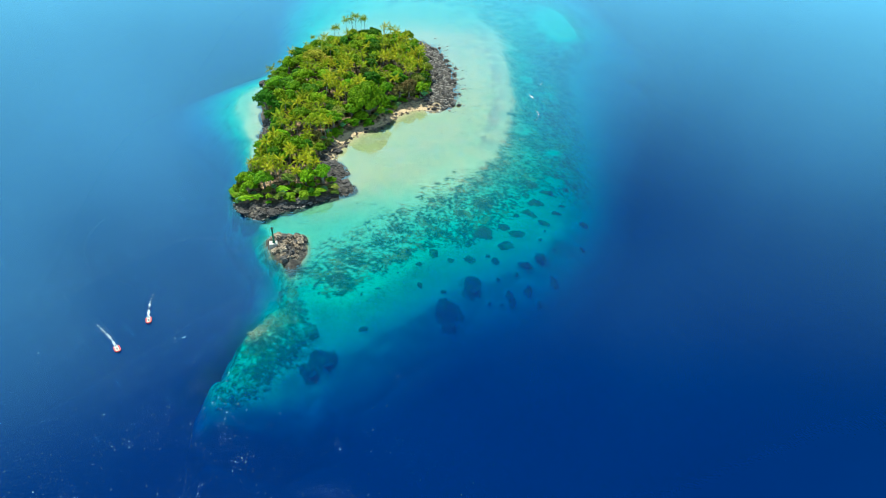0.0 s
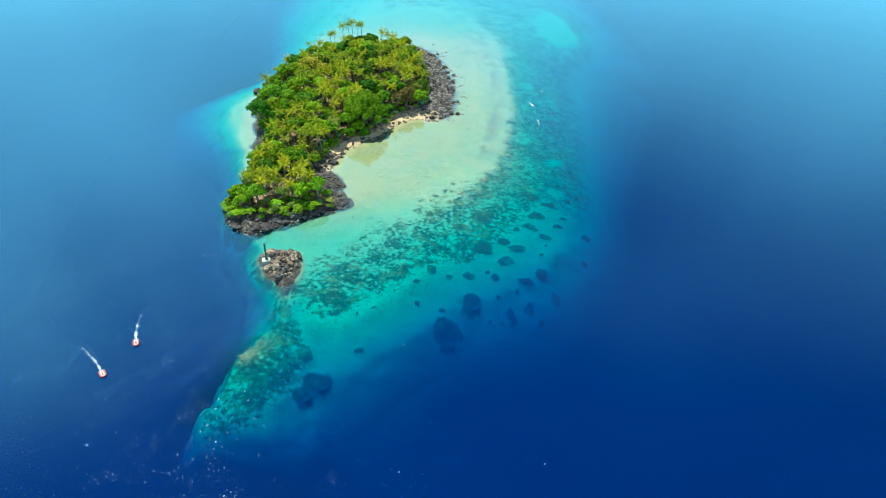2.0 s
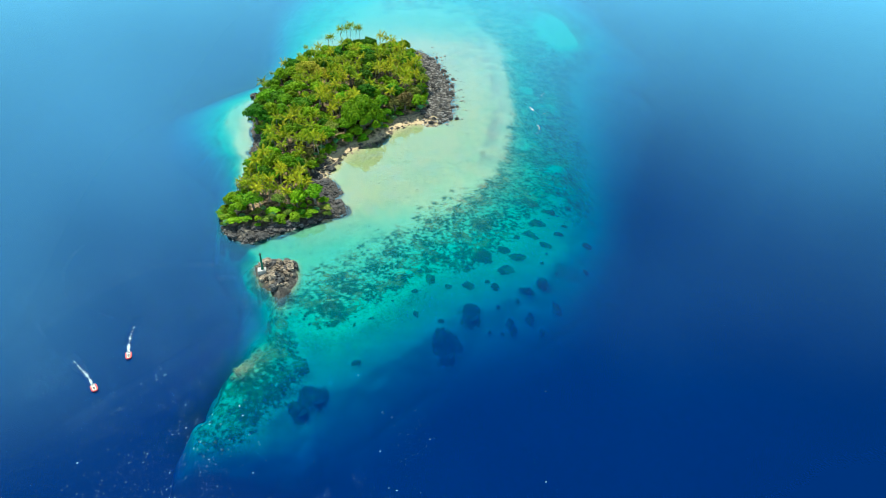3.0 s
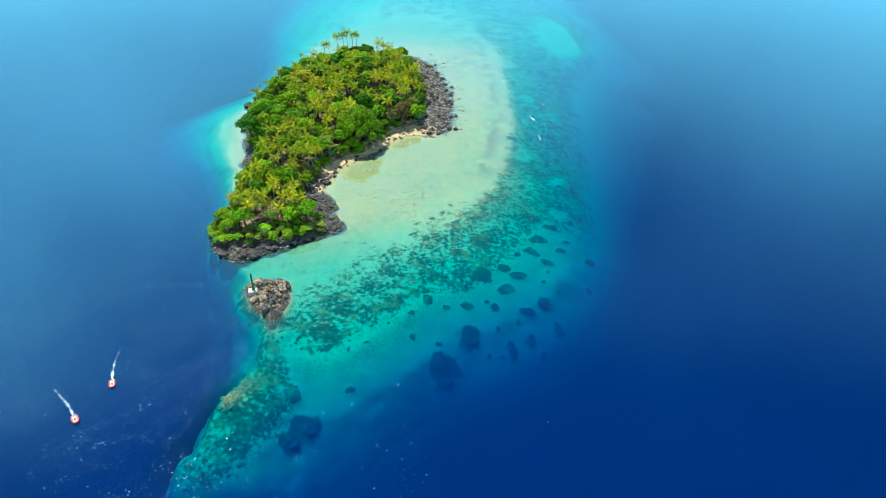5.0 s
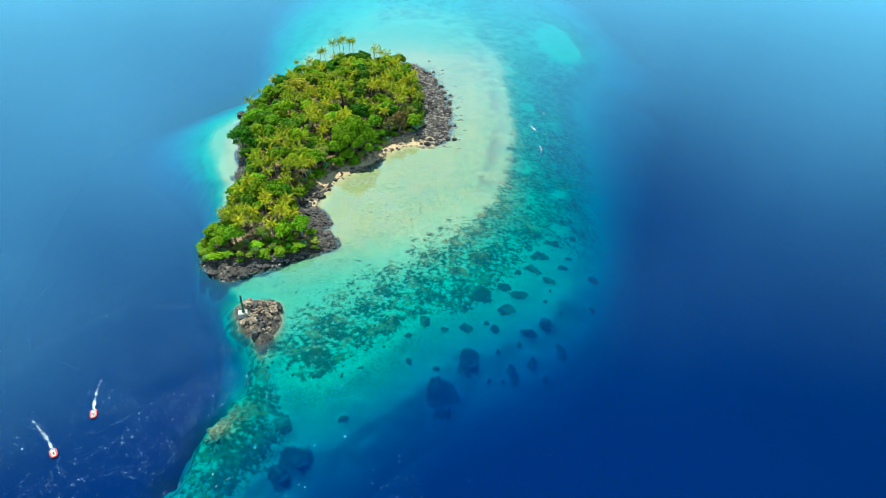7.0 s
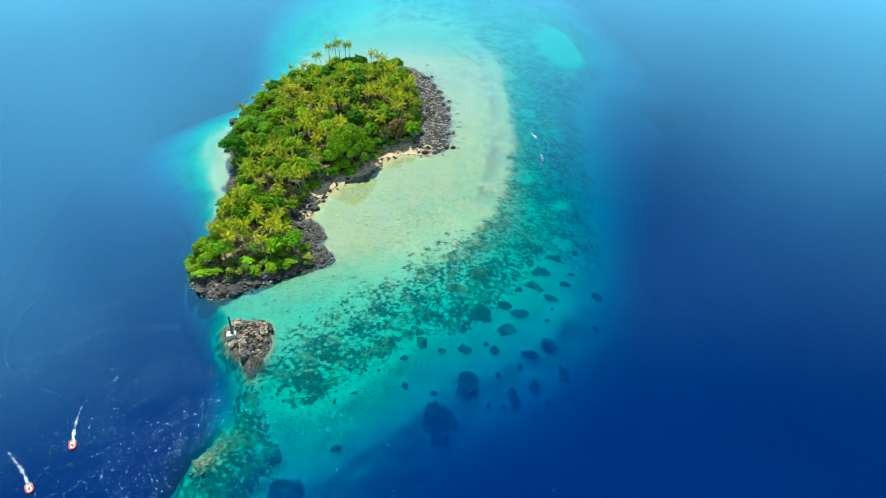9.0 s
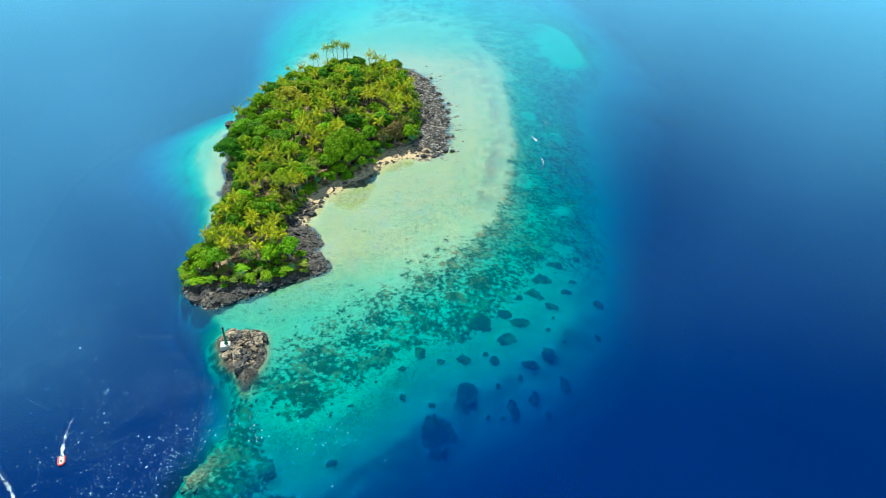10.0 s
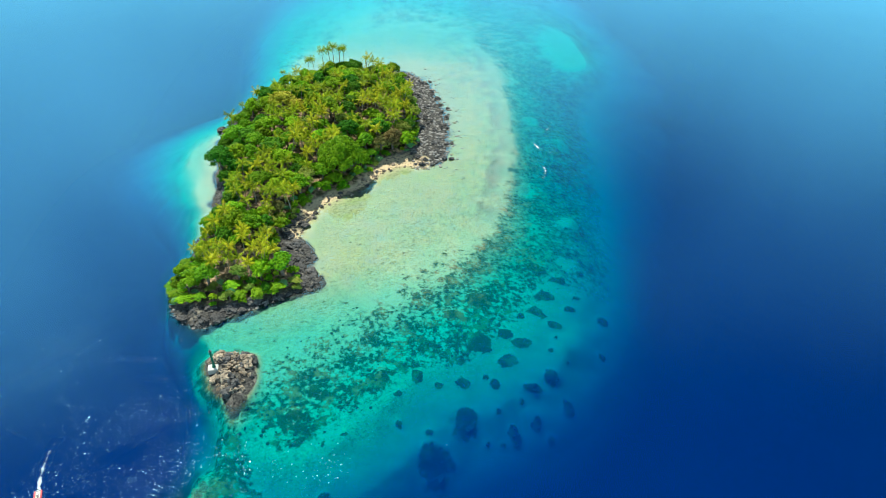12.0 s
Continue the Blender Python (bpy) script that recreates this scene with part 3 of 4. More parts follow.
def make_wavelets(count, seed):
    """Small tilted faces all over the open sea; the few that lean the right way flash in the sun."""
    rng = np.random.RandomState(seed)
    x, y = rng.uniform(-270, 130, count), 80 + 230 * rng.rand(count) ** 1.1
    wind = step(0.42, 0.66, value_noise(x, y, 24, 5, 61)) ** 1.5 * 0.9 * step(60, -60, x) * (0.25 + 0.75 * step(150, 215, y)) + 0.05
    for px, py, sx, sy, more in ((-106, 211, 24, 13, 0.8), (-88, 247, 11, 6, 0.7), (-113, 267, 11, 6, 0.35), (-150, 188, 36, 20, 0.25), (-40, 195, 40, 18, 0.14)):
        wind = wind + more * np.exp(-(((x - px) / sx) ** 2) - ((y - py) / sy) ** 2) * step(0.40, 0.58, value_noise(x, y, 9, 4, 67))
    use = (rng.rand(count) < wind)
    x, y, wind = x[use], y[use], wind[use]
    ij = np.clip(np.searchsorted(GY, y), 0, len(GY) - 1), np.clip(np.searchsorted(GX, x), 0, len(GX) - 1)
    use = depth[ij] > 2.5 + 3 * rng.rand(len(x))
    x, y = x[use], y[use]
    n = len(x)
    tx, ty = rng.normal(0, 0.095, n), rng.normal(0, 0.095, n)
    size = 0.11 + 0.25 * rng.rand(n) ** 3.5 + 0.14 * (rng.rand(n) < 0.03)
    turn = rng.uniform(0, 3.1416, n)
    c, q = np.cos(turn), np.sin(turn)
    verts = []
    for u, v in ((1, 0), (0, 0.6), (-1, 0), (0, -0.6)):
        px, py = size * (u * c - v * q), size * (u * q + v * c)
        verts.append(np.stack([x + px, y + py, 0.12 - tx * px - ty * py], -1))
    co = np.stack(verts, 1).reshape(-1, 3)
    me = bpy.data.meshes.new("wavelets")
    me.vertices.add(len(co))
    me.vertices.foreach_set("co", co.ravel())
    me.loops.add(4 * n)
    me.loops.foreach_set("vertex_index", np.arange(4 * n, dtype=np.int32))
    me.polygons.add(n)
    me.polygons.foreach_set("loop_start", np.arange(0, 4 * n, 4, dtype=np.int32))
    me.update(calc_edges=True)
    me.materials.append(M_WAVELET)
    return tagged(new("wavelets", me), "small steep wavelets glinting on the open sea", "waves", kind="stuff")


make_wavelets(330000, 5)


# ================= helpers for things =================
def mesh_from(name, verts, faces, mats, smooth=False):
    me = bpy.data.meshes.new(name)
    me.from_pydata([tuple(v) for v in verts], [], faces)
    for m in mats if isinstance(mats, (list, tuple)) else [mats]:
        me.materials.append(m)
    if smooth:
        me.polygons.foreach_set("use_smooth", np.ones(len(me.polygons), bool))
    return me


def part(name, bm, mat, parent=None, label=""):
    me = bpy.data.meshes.new(name)
    bm.to_mesh(me)
    bm.free()
    me.materials.append(mat)
    ob = new(name, me)
    ob.parent = parent
    if label:
        ob["label"] = label
    return ob


def mesh_part(name, me, parent, label=""):
    ob = new(name, me)
    ob.parent = parent
    if label:
        ob["label"] = label
    return ob


def tube(points, radii, sides=7, cap=True):
    """Vertices and faces of a bent, tapering tube."""
    verts, faces = [], []
    pts = [Vector(p) for p in points]
    for n, (p, r) in enumerate(zip(pts, radii)):
        way = (pts[min(n + 1, len(pts) - 1)] - pts[max(n - 1, 0)]).normalized()
        q = way.to_track_quat("Z", "Y")
        for k in range(sides):
            a = 2 * math.pi * k / sides
            verts.append(p + q @ Vector((math.cos(a) * r, math.sin(a) * r, 0)))
    for n in range(len(pts) - 1):
        for k in range(sides):
            a, b = n * sides + k, n * sides + (k + 1) % sides
            faces.append((a, b, b + sides, a + sides))
    if cap:
        faces.append(tuple(range((len(pts) - 1) * sides, len(pts) * sides)))
    return verts, faces


def joined(pieces):
    verts, faces = [], []
    for v, f in pieces:
        n = len(verts)
        verts += list(v)
        faces += [tuple(i + n for i in q) for q in f]
    return verts, faces



# ================= trees =================
def frond_mesh(name, length, mat, rnd, droop):
    """One feather leaf of a coconut palm: a bowed midrib with leaflets that hang on both sides."""
    verts, faces = [], []
    n = 12
    rib = []
    for k in range(n + 1):
        s = k / n
        rib.append(Vector((length * (s - 0.24 * droop * s * s), 0, length * (0.40 * s - droop * 0.78 * s * s))))
    for k in range(n):
        a, b = rib[k], rib[k + 1]
        i = len(verts)
        verts += [a + Vector((0, 0.07, 0)), a - Vector((0, 0.07, 0)), b - Vector((0, 0.05, 0)), b + Vector((0, 0.05, 0))]
        faces.append((i, i + 1, i + 2, i + 3))
        s = (k + 0.5) / n
        reach = length * 0.175 * math.sin(math.pi * (0.12 + 0.80 * s)) ** 0.7
        for side in (-1, 1):
            j = rnd.uniform(0.85, 1.15)
            root, mid = a.lerp(b, 0.15), a.lerp(b, 0.72)
            tip = a.lerp(b, 0.9) + Vector((reach * 0.42, side * reach * j, -reach * rnd.uniform(0.35, 0.85)))
            tip2 = tip - Vector((0.20, 0, 0.02))
            i = len(verts)
            verts += [root, mid, tip, tip2]
            faces.append((i, i + 1, i + 2, i + 3))
    return mesh_from(name, verts, faces, mat)


def make_palm(height_m, lean, mat, seed, fronds=16, size=5.3):
    rnd = random.Random(seed)
    palm = new("coconut_palm")
    pts, radii = [], []
    for k in range(7):
        s = k / 6
        pts.append((lean * height_m * s**1.7, 0.25 * math.sin(3 * s + seed), height_m * s))
        radii.append(0.26 * (1 - 0.5 * s) + (0.12 if k == 0 else 0))
    v, f = tube([(pts[0][0], pts[0][1], -1.0)] + pts, [radii[0]] + radii, 6)
    mesh_part("trunk", mesh_from("palm_trunk", v, f, M_PALMBARK, True), palm, "slender grey palm trunk")
    kinds = [frond_mesh("palm_frond", size * rnd.uniform(0.92, 1.05), mat, rnd, dr) for dr in (0.25, 0.62, 1.02)]
    dry = frond_mesh("palm_frond_dry", size * 0.9, L_PALMDRY, rnd, 1.25)
    top = Vector(pts[-1])
    for k in range(fronds):
        s = k / fronds
        which = kinds[0] if s < 0.3 else kinds[1] if s < 0.68 else kinds[2]
        if k == fronds - 1 and rnd.random() < 0.6:
            which = dry
        ob = mesh_part("frond", which, palm)
        ob.matrix_basis = Matrix.Translation(top) @ pose(0, 0, 0, 0, rnd.uniform(-6, 6) + (-34 if s < 0.25 else -10 if s < 0.62 else 8), k * 137.5 + rnd.uniform(-12, 12))
    return palm


def leaf_cloud(lumps, count, size, rnd, flatness=0.42):
    """Leaf sprays over rounded lumps (x, y, z, r): small bent quads, thicker on the upper sides."""
    verts, faces = [], []
    weights = [l[3] ** 2 for l in lumps]
    for n in range(count):
        x, y, z, r = rnd.choices(lumps, weights)[0]
        while True:
            d = Vector((rnd.gauss(0, 1), rnd.gauss(0, 1), rnd.gauss(0.35, 1)))
            if d.length > 1e-3:
                d.normalize()
                if d.z > -0.55 or rnd.random() < 0.3:
                    break
        lob = 1 + 0.32 * noise.noise(d * 2.1 + Vector((x, y, z)))
        c = Vector((x, y, z)) + Vector((d.x, d.y, d.z * 0.78)) * r * lob * rnd.uniform(0.62, 1.12)
        nrm = (d + Vector((rnd.gauss(0, 1), rnd.gauss(0, 1), rnd.gauss(0.4, 1))) * flatness).normalized()
        q = nrm.to_track_quat("Z", "Y") @ Euler((0, 0, rnd.uniform(0, 6.28))).to_quaternion()
        a, b = size * rnd.uniform(0.6, 1.25), size * rnd.uniform(0.35, 0.75)
        bend = -0.28 * a
        i = len(verts)
        for px, py, pz in ((-a, 0, bend), (-0.1 * a, -b, 0), (a, 0, bend), (0.1 * a, b, 0)):
            verts.append(c + q @ Vector((px, py, pz)))
        faces += [(i, i + 1, i + 3), (i + 1, i + 2, i + 3)]
    return verts, faces


def make_tree(name, radius, tall, mat, seed, lumps_n=13, leaves=2300, leaf=0.42, dome=0.75):
    """A broad-leaved tree: forked trunk, limbs to the lumps of its crown, and leaf sprays."""
    rnd = random.Random(seed)
    tree = new(name)
    lumps, lumps_n = [], round(lumps_n * 1.5)
    for k in range(lumps_n):
        a, s = k * 2.39996 + rnd.uniform(-0.3, 0.3), math.sqrt((k + 0.4) / lumps_n)
        rr = radius * (0.40 - 0.10 * s) * rnd.uniform(0.6, 1.35) * (11 / lumps_n) ** 0.36
        rad = (radius - rr) * s * rnd.uniform(0.9, 1.08)
        z = tall - rr + radius * dome * (math.sqrt(max(0, 1 - s * s * 0.95)) - 1) + rnd.uniform(-0.13, 0.09) * radius
        lumps.append((math.cos(a) * rad, math.sin(a) * rad, max(z, rr * 0.7), rr))
    pieces = []
    fork = min(tall * 0.45, max(0.6, min(l[2] for l in lumps)))
    base = 0.05 * tall + 0.02 * radius
    pieces.append(tube([(0, 0, -1.2), (0.05, 0, 0), (0.12 * rnd.uniform(-1, 1), 0.1, fork * 0.6), (0, 0, fork)], [base * 1.5, base * 1.25, base, base * 0.85], 7))
    v, f = joined(pieces)
    mesh_part("trunk", mesh_from("trunk", v, f, M_BARK, True), tree, "brown bark trunk")
    for l in lumps[1 :: max(1, lumps_n // 4)]:
        m = Vector((l[0] * 0.5, l[1] * 0.5, (fork + l[2]) * 0.5 - 0.08 * radius))
        v, f = tube([(0, 0, fork - 0.2), m, (l[0], l[1], l[2])], [base * 0.6, base * 0.4, base * 0.12], 5)
        mesh_part("limb", mesh_from("limb", v, f, M_BARK, True), tree)
    v, f = leaf_cloud(lumps, leaves, leaf, rnd)
    mesh_part("crown", mesh_from("crown", v, f, mat), tree, "dense leafy crown")
    return tree


def away(ob):
    """Take a finished pattern out again once its copies stand."""
    for o in (*ob.children_recursive, ob):
        bpy.data.objects.remove(o)


PALMS = [make_palm(11, 0.10, L_PALM, 1), make_palm(13, 0.16, L_PALM, 2, 13), make_palm(9.5, 0.06, L_PALM2, 3, 14), make_palm(12, 0.2, L_PALM2, 4, 12), make_palm(10.5, 0.12, L_PALMDRY, 5, 13)]
TALL = [make_palm(20, 0.05, L_PALM2, 6, 18, 4.7), make_palm(18, 0.09, L_PALM2, 7, 17, 4.4)]
TREES = {
    "bright": [make_tree("broadleaf_tree", 5.2, 9.0, L_BRIGHT, 11), make_tree("broadleaf_tree", 4.6, 8.0, L_BRIGHT, 12, 12, 2000, dome=0.5)],
    "mid": [make_tree("broadleaf_tree", 5.4, 10.0, L_MID, 13, 15, 2500), make_tree("broadleaf_tree", 4.5, 9.0, L_MID, 14, 11, 1900)],
    "dark": [make_tree("broadleaf_tree", 5.0, 9.5, L_DARK, 15), make_tree("broadleaf_tree", 5.6, 10.5, L_DARK, 16, 16, 2500)],
    "olive": [make_tree("broadleaf_tree", 4.6, 8.5, L_OLIVE, 17, 13, 2100)],
    "gold": [make_tree("broadleaf_tree", 5.0, 10.0, L_GOLD, 19, 13, 2300)],
    "brown": [make_tree("broadleaf_tree", 5.0, 8.5, L_BROWN, 18, 15, 2200)],
}
SHRUBS = {
    "bright": make_tree("shrub", 2.6, 3.0, L_BRIGHT, 21, 8, 850, 0.34),
    "mid": make_tree("shrub", 2.4, 2.8, L_MID, 22, 8, 800, 0.34),
    "blue": make_tree("shrub", 2.3, 3.2, L_BLUE, 23, 7, 800, 0.32),
    "olive": make_tree("shrub", 2.2, 2.6, L_OLIVE, 24, 7, 750, 0.34),
}
HUGE = make_tree("rain_tree", 14.5, 17.0, L_RAIN, 31, 26, 24000, 0.50, 1.15)
WORDS = {"gold": "golden-yellow", "bright": "bright green", "mid": "green", "dark": "dark green", "olive": "olive green", "brown": "brownish green", "blue": "grey-green"}
plant_rng = random.Random(5)
taken = []


def plant(pattern, x, y, size, label, category, group, squash=1.0):
    z, long = height(x, y), plant_rng.uniform(0.98, 1.02) if "palm" in category or pattern is HUGE else plant_rng.uniform(0.8, 1.25)
    ob = copy_thing(pattern, pose(x, y, z - 0.05, plant_rng.gauss(0, 3), plant_rng.gauss(0, 3), plant_rng.uniform(0, 360)) @ Matrix.Diagonal((size * long, size / long, size * squash, 1)))
    return tagged(ob, label, category, group)


def tree_at(kind, x, y, radius, squash=1.0):
    t = plant_rng.choice(TREES[kind])
    plant(t, x, y, radius / 4.7, f"{WORDS[kind]} broad-leaved tree with a rounded crown on the island", "tree", "broad-leaved trees of the island", squash)
    taken.append((x, y, radius * 0.72))


def palm_at(x, y, size, which=None):
    k = plant_rng.randrange(len(PALMS)) if which is None else which
    if which is None and k == 4 and plant_rng.random() < 0.9:
        k = 0
    if y > 360 and k < 2 and plant_rng.random() < 0.45:
        k += 2
    word = ("yellow-green", "yellow-green", "green", "green", "dry golden")[k]
    plant(PALMS[k], x, y, size, f"{word} coconut palm with a slender leaning trunk", "palm tree", "coconut palms of the island")
    taken.append((x, y, 2.9))


# the great trees that stand out
plant(HUGE, -52, 412, 1.12, "huge spreading green rain tree over the shore rocks", "tree", "", 1.12)
taken.append((-52, 412, 12))
for kind, x, y, r in (("bright", -106, 303, 4.6), ("mid", -100, 304, 4.4), ("olive", -91, 305, 4.2), ("bright", -84, 307, 5.2), ("mid", -76, 309, 5.2), ("bright", -69, 313, 5.6), ("olive", -62, 318, 4.0), ("mid", -112, 307, 5), ("bright", -116, 314, 4.6), ("olive", -114, 322, 5),
                      ("mid", -115, 330, 4.6), ("bright", -88, 312, 4.0), ("dark", -80, 315, 4.0), ("mid", -104, 312, 4.6), ("olive", -97, 309, 3.6)):
    tree_at(kind, x, y, r * plant_rng.uniform(0.6, 1.0), plant_rng.uniform(0.42, 0.62))
for kind, x, y, r in (("gold", -97, 473, 8.5), ("gold", -89, 470, 6.5), ("brown", -27, 441, 7), ("bright", -19, 443, 5.5), ("olive", -21, 452, 6.5), ("brown", -33, 437, 6), ("dark", -119, 409, 8), ("mid", -112, 418, 7),
                      ("bright", -97, 351, 7.5), ("bright", -88, 350, 7), ("bright", -76, 358, 5), ("bright", -72, 388, 7), ("bright", -78, 394, 6), ("bright", -68, 322, 6.5), ("bright", -77, 318, 6),
                      ("olive", -86, 316, 4.5), ("bright", -62, 516, 8), ("dark", -58, 508, 7), ("bright", -105, 430, 7), ("bright", -100, 447, 7.5), ("dark", -92, 420, 7), ("dark", -100, 402, 6),
                      ("mid", -34, 545, 6), ("bright", -28, 538, 4.5), ("mid", -67, 470, 8), ("bright", -48, 448, 6), ("olive", -16, 478, 6), ("olive", -18, 495, 5.5), ("bright", -106, 313, 5),
                      ("mid", -98, 312, 5.5), ("bright", -112, 320, 4), ("mid", -42, 434, 7), ("bright", -104, 520, 6), ("mid", -118, 478, 6.5), ("bright", -120, 462, 6), ("dark", -112, 492, 7)):
    tree_at(kind, x, y, r)
# the tall palms over the northern end
for n, (x, y) in enumerate(((-84, 553), (-79, 552), (-76, 549), (-73, 552), (-70, 554), (-90, 546), (-93, 543), (-124, 476), (-106, 522))):
    plant(TALL[n % 2], x, y, (0.95, 1.05, 1.0, 1.02, 0.9, 0.85, 0.75, 0.60, 0.62)[n], "tall coconut palm rising over the canopy", "palm tree", "coconut palms of the island")
    taken.append((x, y, 2.0))


# the palms that crown the southern knoll and the middle
for n, (x, y) in enumerate(((-99, 331), (-88, 334), (-82, 329), (-78, 337), (-92, 321), (-82, 319), (-77, 322), (-91, 327), (-95, 314), (-104, 333), (-73, 328), (-86, 341), (-91, 427), (-82, 421), (-94, 410), (-93, 378), (-83, 374), (-78, 379),
                            (-94, 395), (-81, 405), (-74, 456), (-64, 460), (-53, 454), (-48, 473), (-35, 482), (-27, 474), (-32, 499), (-83, 471))):
    palm_at(x, y, (0.86 if y < 345 else 1.08) * plant_rng.uniform(0.92, 1.08), (0, 1, 0, 1, 2)[n % 5])


def free_spot(x, y, r):
    return all((x - a) ** 2 + (y - b) ** 2 > (0.55 * (r + c)) ** 2 * 1.6 for a, b, c in taken)


GROVES = ((-92, 328, 15), (-84, 336, 15), (-88, 384, 20), (-72, 430, 16), (-86, 460, 20), (-36, 492, 22), (-60, 478, 20), (-80, 490, 22), (-30, 525, 20), (-95, 505, 16), (-110, 340, 10))
spots = [(plant_rng.uniform(-132, -8), plant_rng.uniform(302, 568)) for _ in range(5200)]
woods = inside_by(np.array([s[0] for s in spots]), np.array([s[1] for s in spots]), WOOD_RING)
for (x, y), w in zip(spots, woods):
    if w < 1.2:
        continue
    grove = any((x - a) ** 2 + (y - b) ** 2 < r * r for a, b, r in GROVES)
    if plant_rng.random() < (0.46 if grove else 0.14):
        if free_spot(x, y, 2.9):
            palm_at(x, y, plant_rng.uniform(0.82, 1.12) * (0.85 if y < 345 else 1.0))
    else:
        r = plant_rng.uniform(3.2, 6.8) * (0.75 if y < 345 else 1.0) * min(1.0, 0.55 + w / 12)
        if y < 326 and plant_rng.random() < 0.55:
            continue
        if w > r * 0.30 and free_spot(x, y, r * 0.8):
            tree_at(plant_rng.choices(("bright", "mid", "dark", "olive", "brown"), (5, 4, 3.4, 1.4, 0.4))[0], x, y, r)

spots = [(plant_rng.uniform(-132, -8), plant_rng.uniform(300, 568)) for _ in range(3000)]
woods = inside_by(np.array([s[0] for s in spots]), np.array([s[1] for s in spots]), WOOD_RING)
shrubs_at = []
for (x, y), w in zip(spots, woods):
    if -0.6 < w < (6.5 if y > 332 else 12) and (y > 332 or plant_rng.random() < 0.85) and all((x - a) ** 2 + (y - b) ** 2 > 5.0 for a, b in shrubs_at):
        kind = plant_rng.choices(("bright", "mid", "blue", "olive"), (4, 3, 2, 2))[0]
        plant(SHRUBS[kind], x, y, plant_rng.uniform(0.65, 1.35), f"low {WORDS[kind]} shrub at the edge of the wood", "shrub", "shrubs round the island")
        shrubs_at.append((x, y))
for p in (*PALMS, *TALL, *[t for ts in TREES.values() for t in ts], *SHRUBS.values(), HUGE):
    away(p)


# ================= rocks and reef =================
def boulder(seed, rough=0.35, squash=0.7, level=2):
    """Vertices and faces of an angular, uneven stone about 1 m in radius."""
    bm = bmesh.new()
    bmesh.ops.create_icosphere(bm, subdivisions=level, radius=1.0)
    off = Vector((seed * 7.7, seed * 3.1, seed * 5.3))
    for v in bm.verts:
        n = noise.cell(v.co * 1.7 + off) * 0.7 + noise.noise(v.co * 1.1 + off) * 1.1 + noise.noise(v.co * 3.1 + off) * 0.6 + noise.noise(v.co * 6.5 + off) * 0.35
        v.co *= 1 + rough * n
        v.co.z *= squash
    verts, faces = [v.co.copy() for v in bm.verts], [tuple(v.index for v in f.verts) for f in bm.faces]
    bm.free()
    return verts, faces


def mound(seed, level=2):
    """Vertices and faces of a low rounded lump of coral."""
    bm = bmesh.new()
    bmesh.ops.create_icosphere(bm, subdivisions=level, radius=1.0)
    off = Vector((seed * 5.9, seed * 2.3, seed * 4.1))
    for v in bm.verts:
        v.co *= 1 + 0.35 * noise.noise(v.co * 1.6 + off) + 0.18 * noise.noise(v.co * 4.0 + off)
        v.co.z *= 0.6
    verts, faces = [v.co.copy() for v in bm.verts], [tuple(v.index for v in f.verts) for f in bm.faces]
    bm.free()
    return verts, faces


def strewn(name, places, patterns, mat, label, category, rnd, smooth=False):
    """Many small pieces as one object."""
    allv, allf, n = [], [], 0
    for x, y, z, s, flat in places:
        v, f = patterns[rnd.randrange(len(patterns))]
        v = np.array(v)
        a = rnd.uniform(0, 6.283)
        c, t = math.cos(a) * s, math.sin(a) * s
        w = np.stack([v[:, 0] * c - v[:, 1] * t + x, v[:, 0] * t + v[:, 1] * c + y, v[:, 2] * s * flat + z], -1)
        allv.append(w)
        allf += [tuple(i + n for i in q) for q in f]
        n += len(v)
    me = mesh_from(name, np.concatenate(allv).tolist(), allf, mat, smooth)
    return tagged(new(name, me), label, category, kind="stuff")


rock_rng = random.Random(9)
STONES = [boulder(k, 0.46, 0.66, 3) for k in range(8)]
PEBBLES = [boulder(k + 20, 0.4, 0.65, 1) for k in range(5)]
DARK_ROCKS = [mesh_from("basalt_boulder", v, f, M_BASALT) for v, f in STONES]
PALE_ROCKS = [mesh_from("pale_boulder", v, f, M_PALEROCK) for v, f in STONES]
SHOAL_ROCKS = [mesh_from("shoal_boulder", v, f, M_SHOALROCK) for v, f in STONES]


def stone_at(meshes, name, x, y, s, label, group, flat=1.0, sink=0.25):
    ob = new(name, rock_rng.choice(meshes))
    ob.matrix_basis = pose(x, y, height(x, y) + s * (0.62 * flat - sink), rock_rng.uniform(-15, 15), rock_rng.uniform(-15, 15), rock_rng.uniform(0, 360)) @ Matrix.Diagonal((s * rock_rng.uniform(0.8, 1.3), s, s * flat, 1))
    return tagged(ob, label, "rock", group)


def scatter(count, box, want):
    """Random places of a box for which want(shares) holds, with their heights."""
    x, y = np.array([rock_rng.uniform(box[0], box[2]) for _ in range(count)]), np.array([rock_rng.uniform(box[1], box[3]) for _ in range(count)])
    dc, dw = inside_by(x, y, RINGS[0]), inside_by(x, y, WOOD_RING)
    z = land(x, y)[0]
    return [(a, b, c) for a, b, c, d, w in zip(x, y, z, dc, dw) if want(a, b, d, w)]


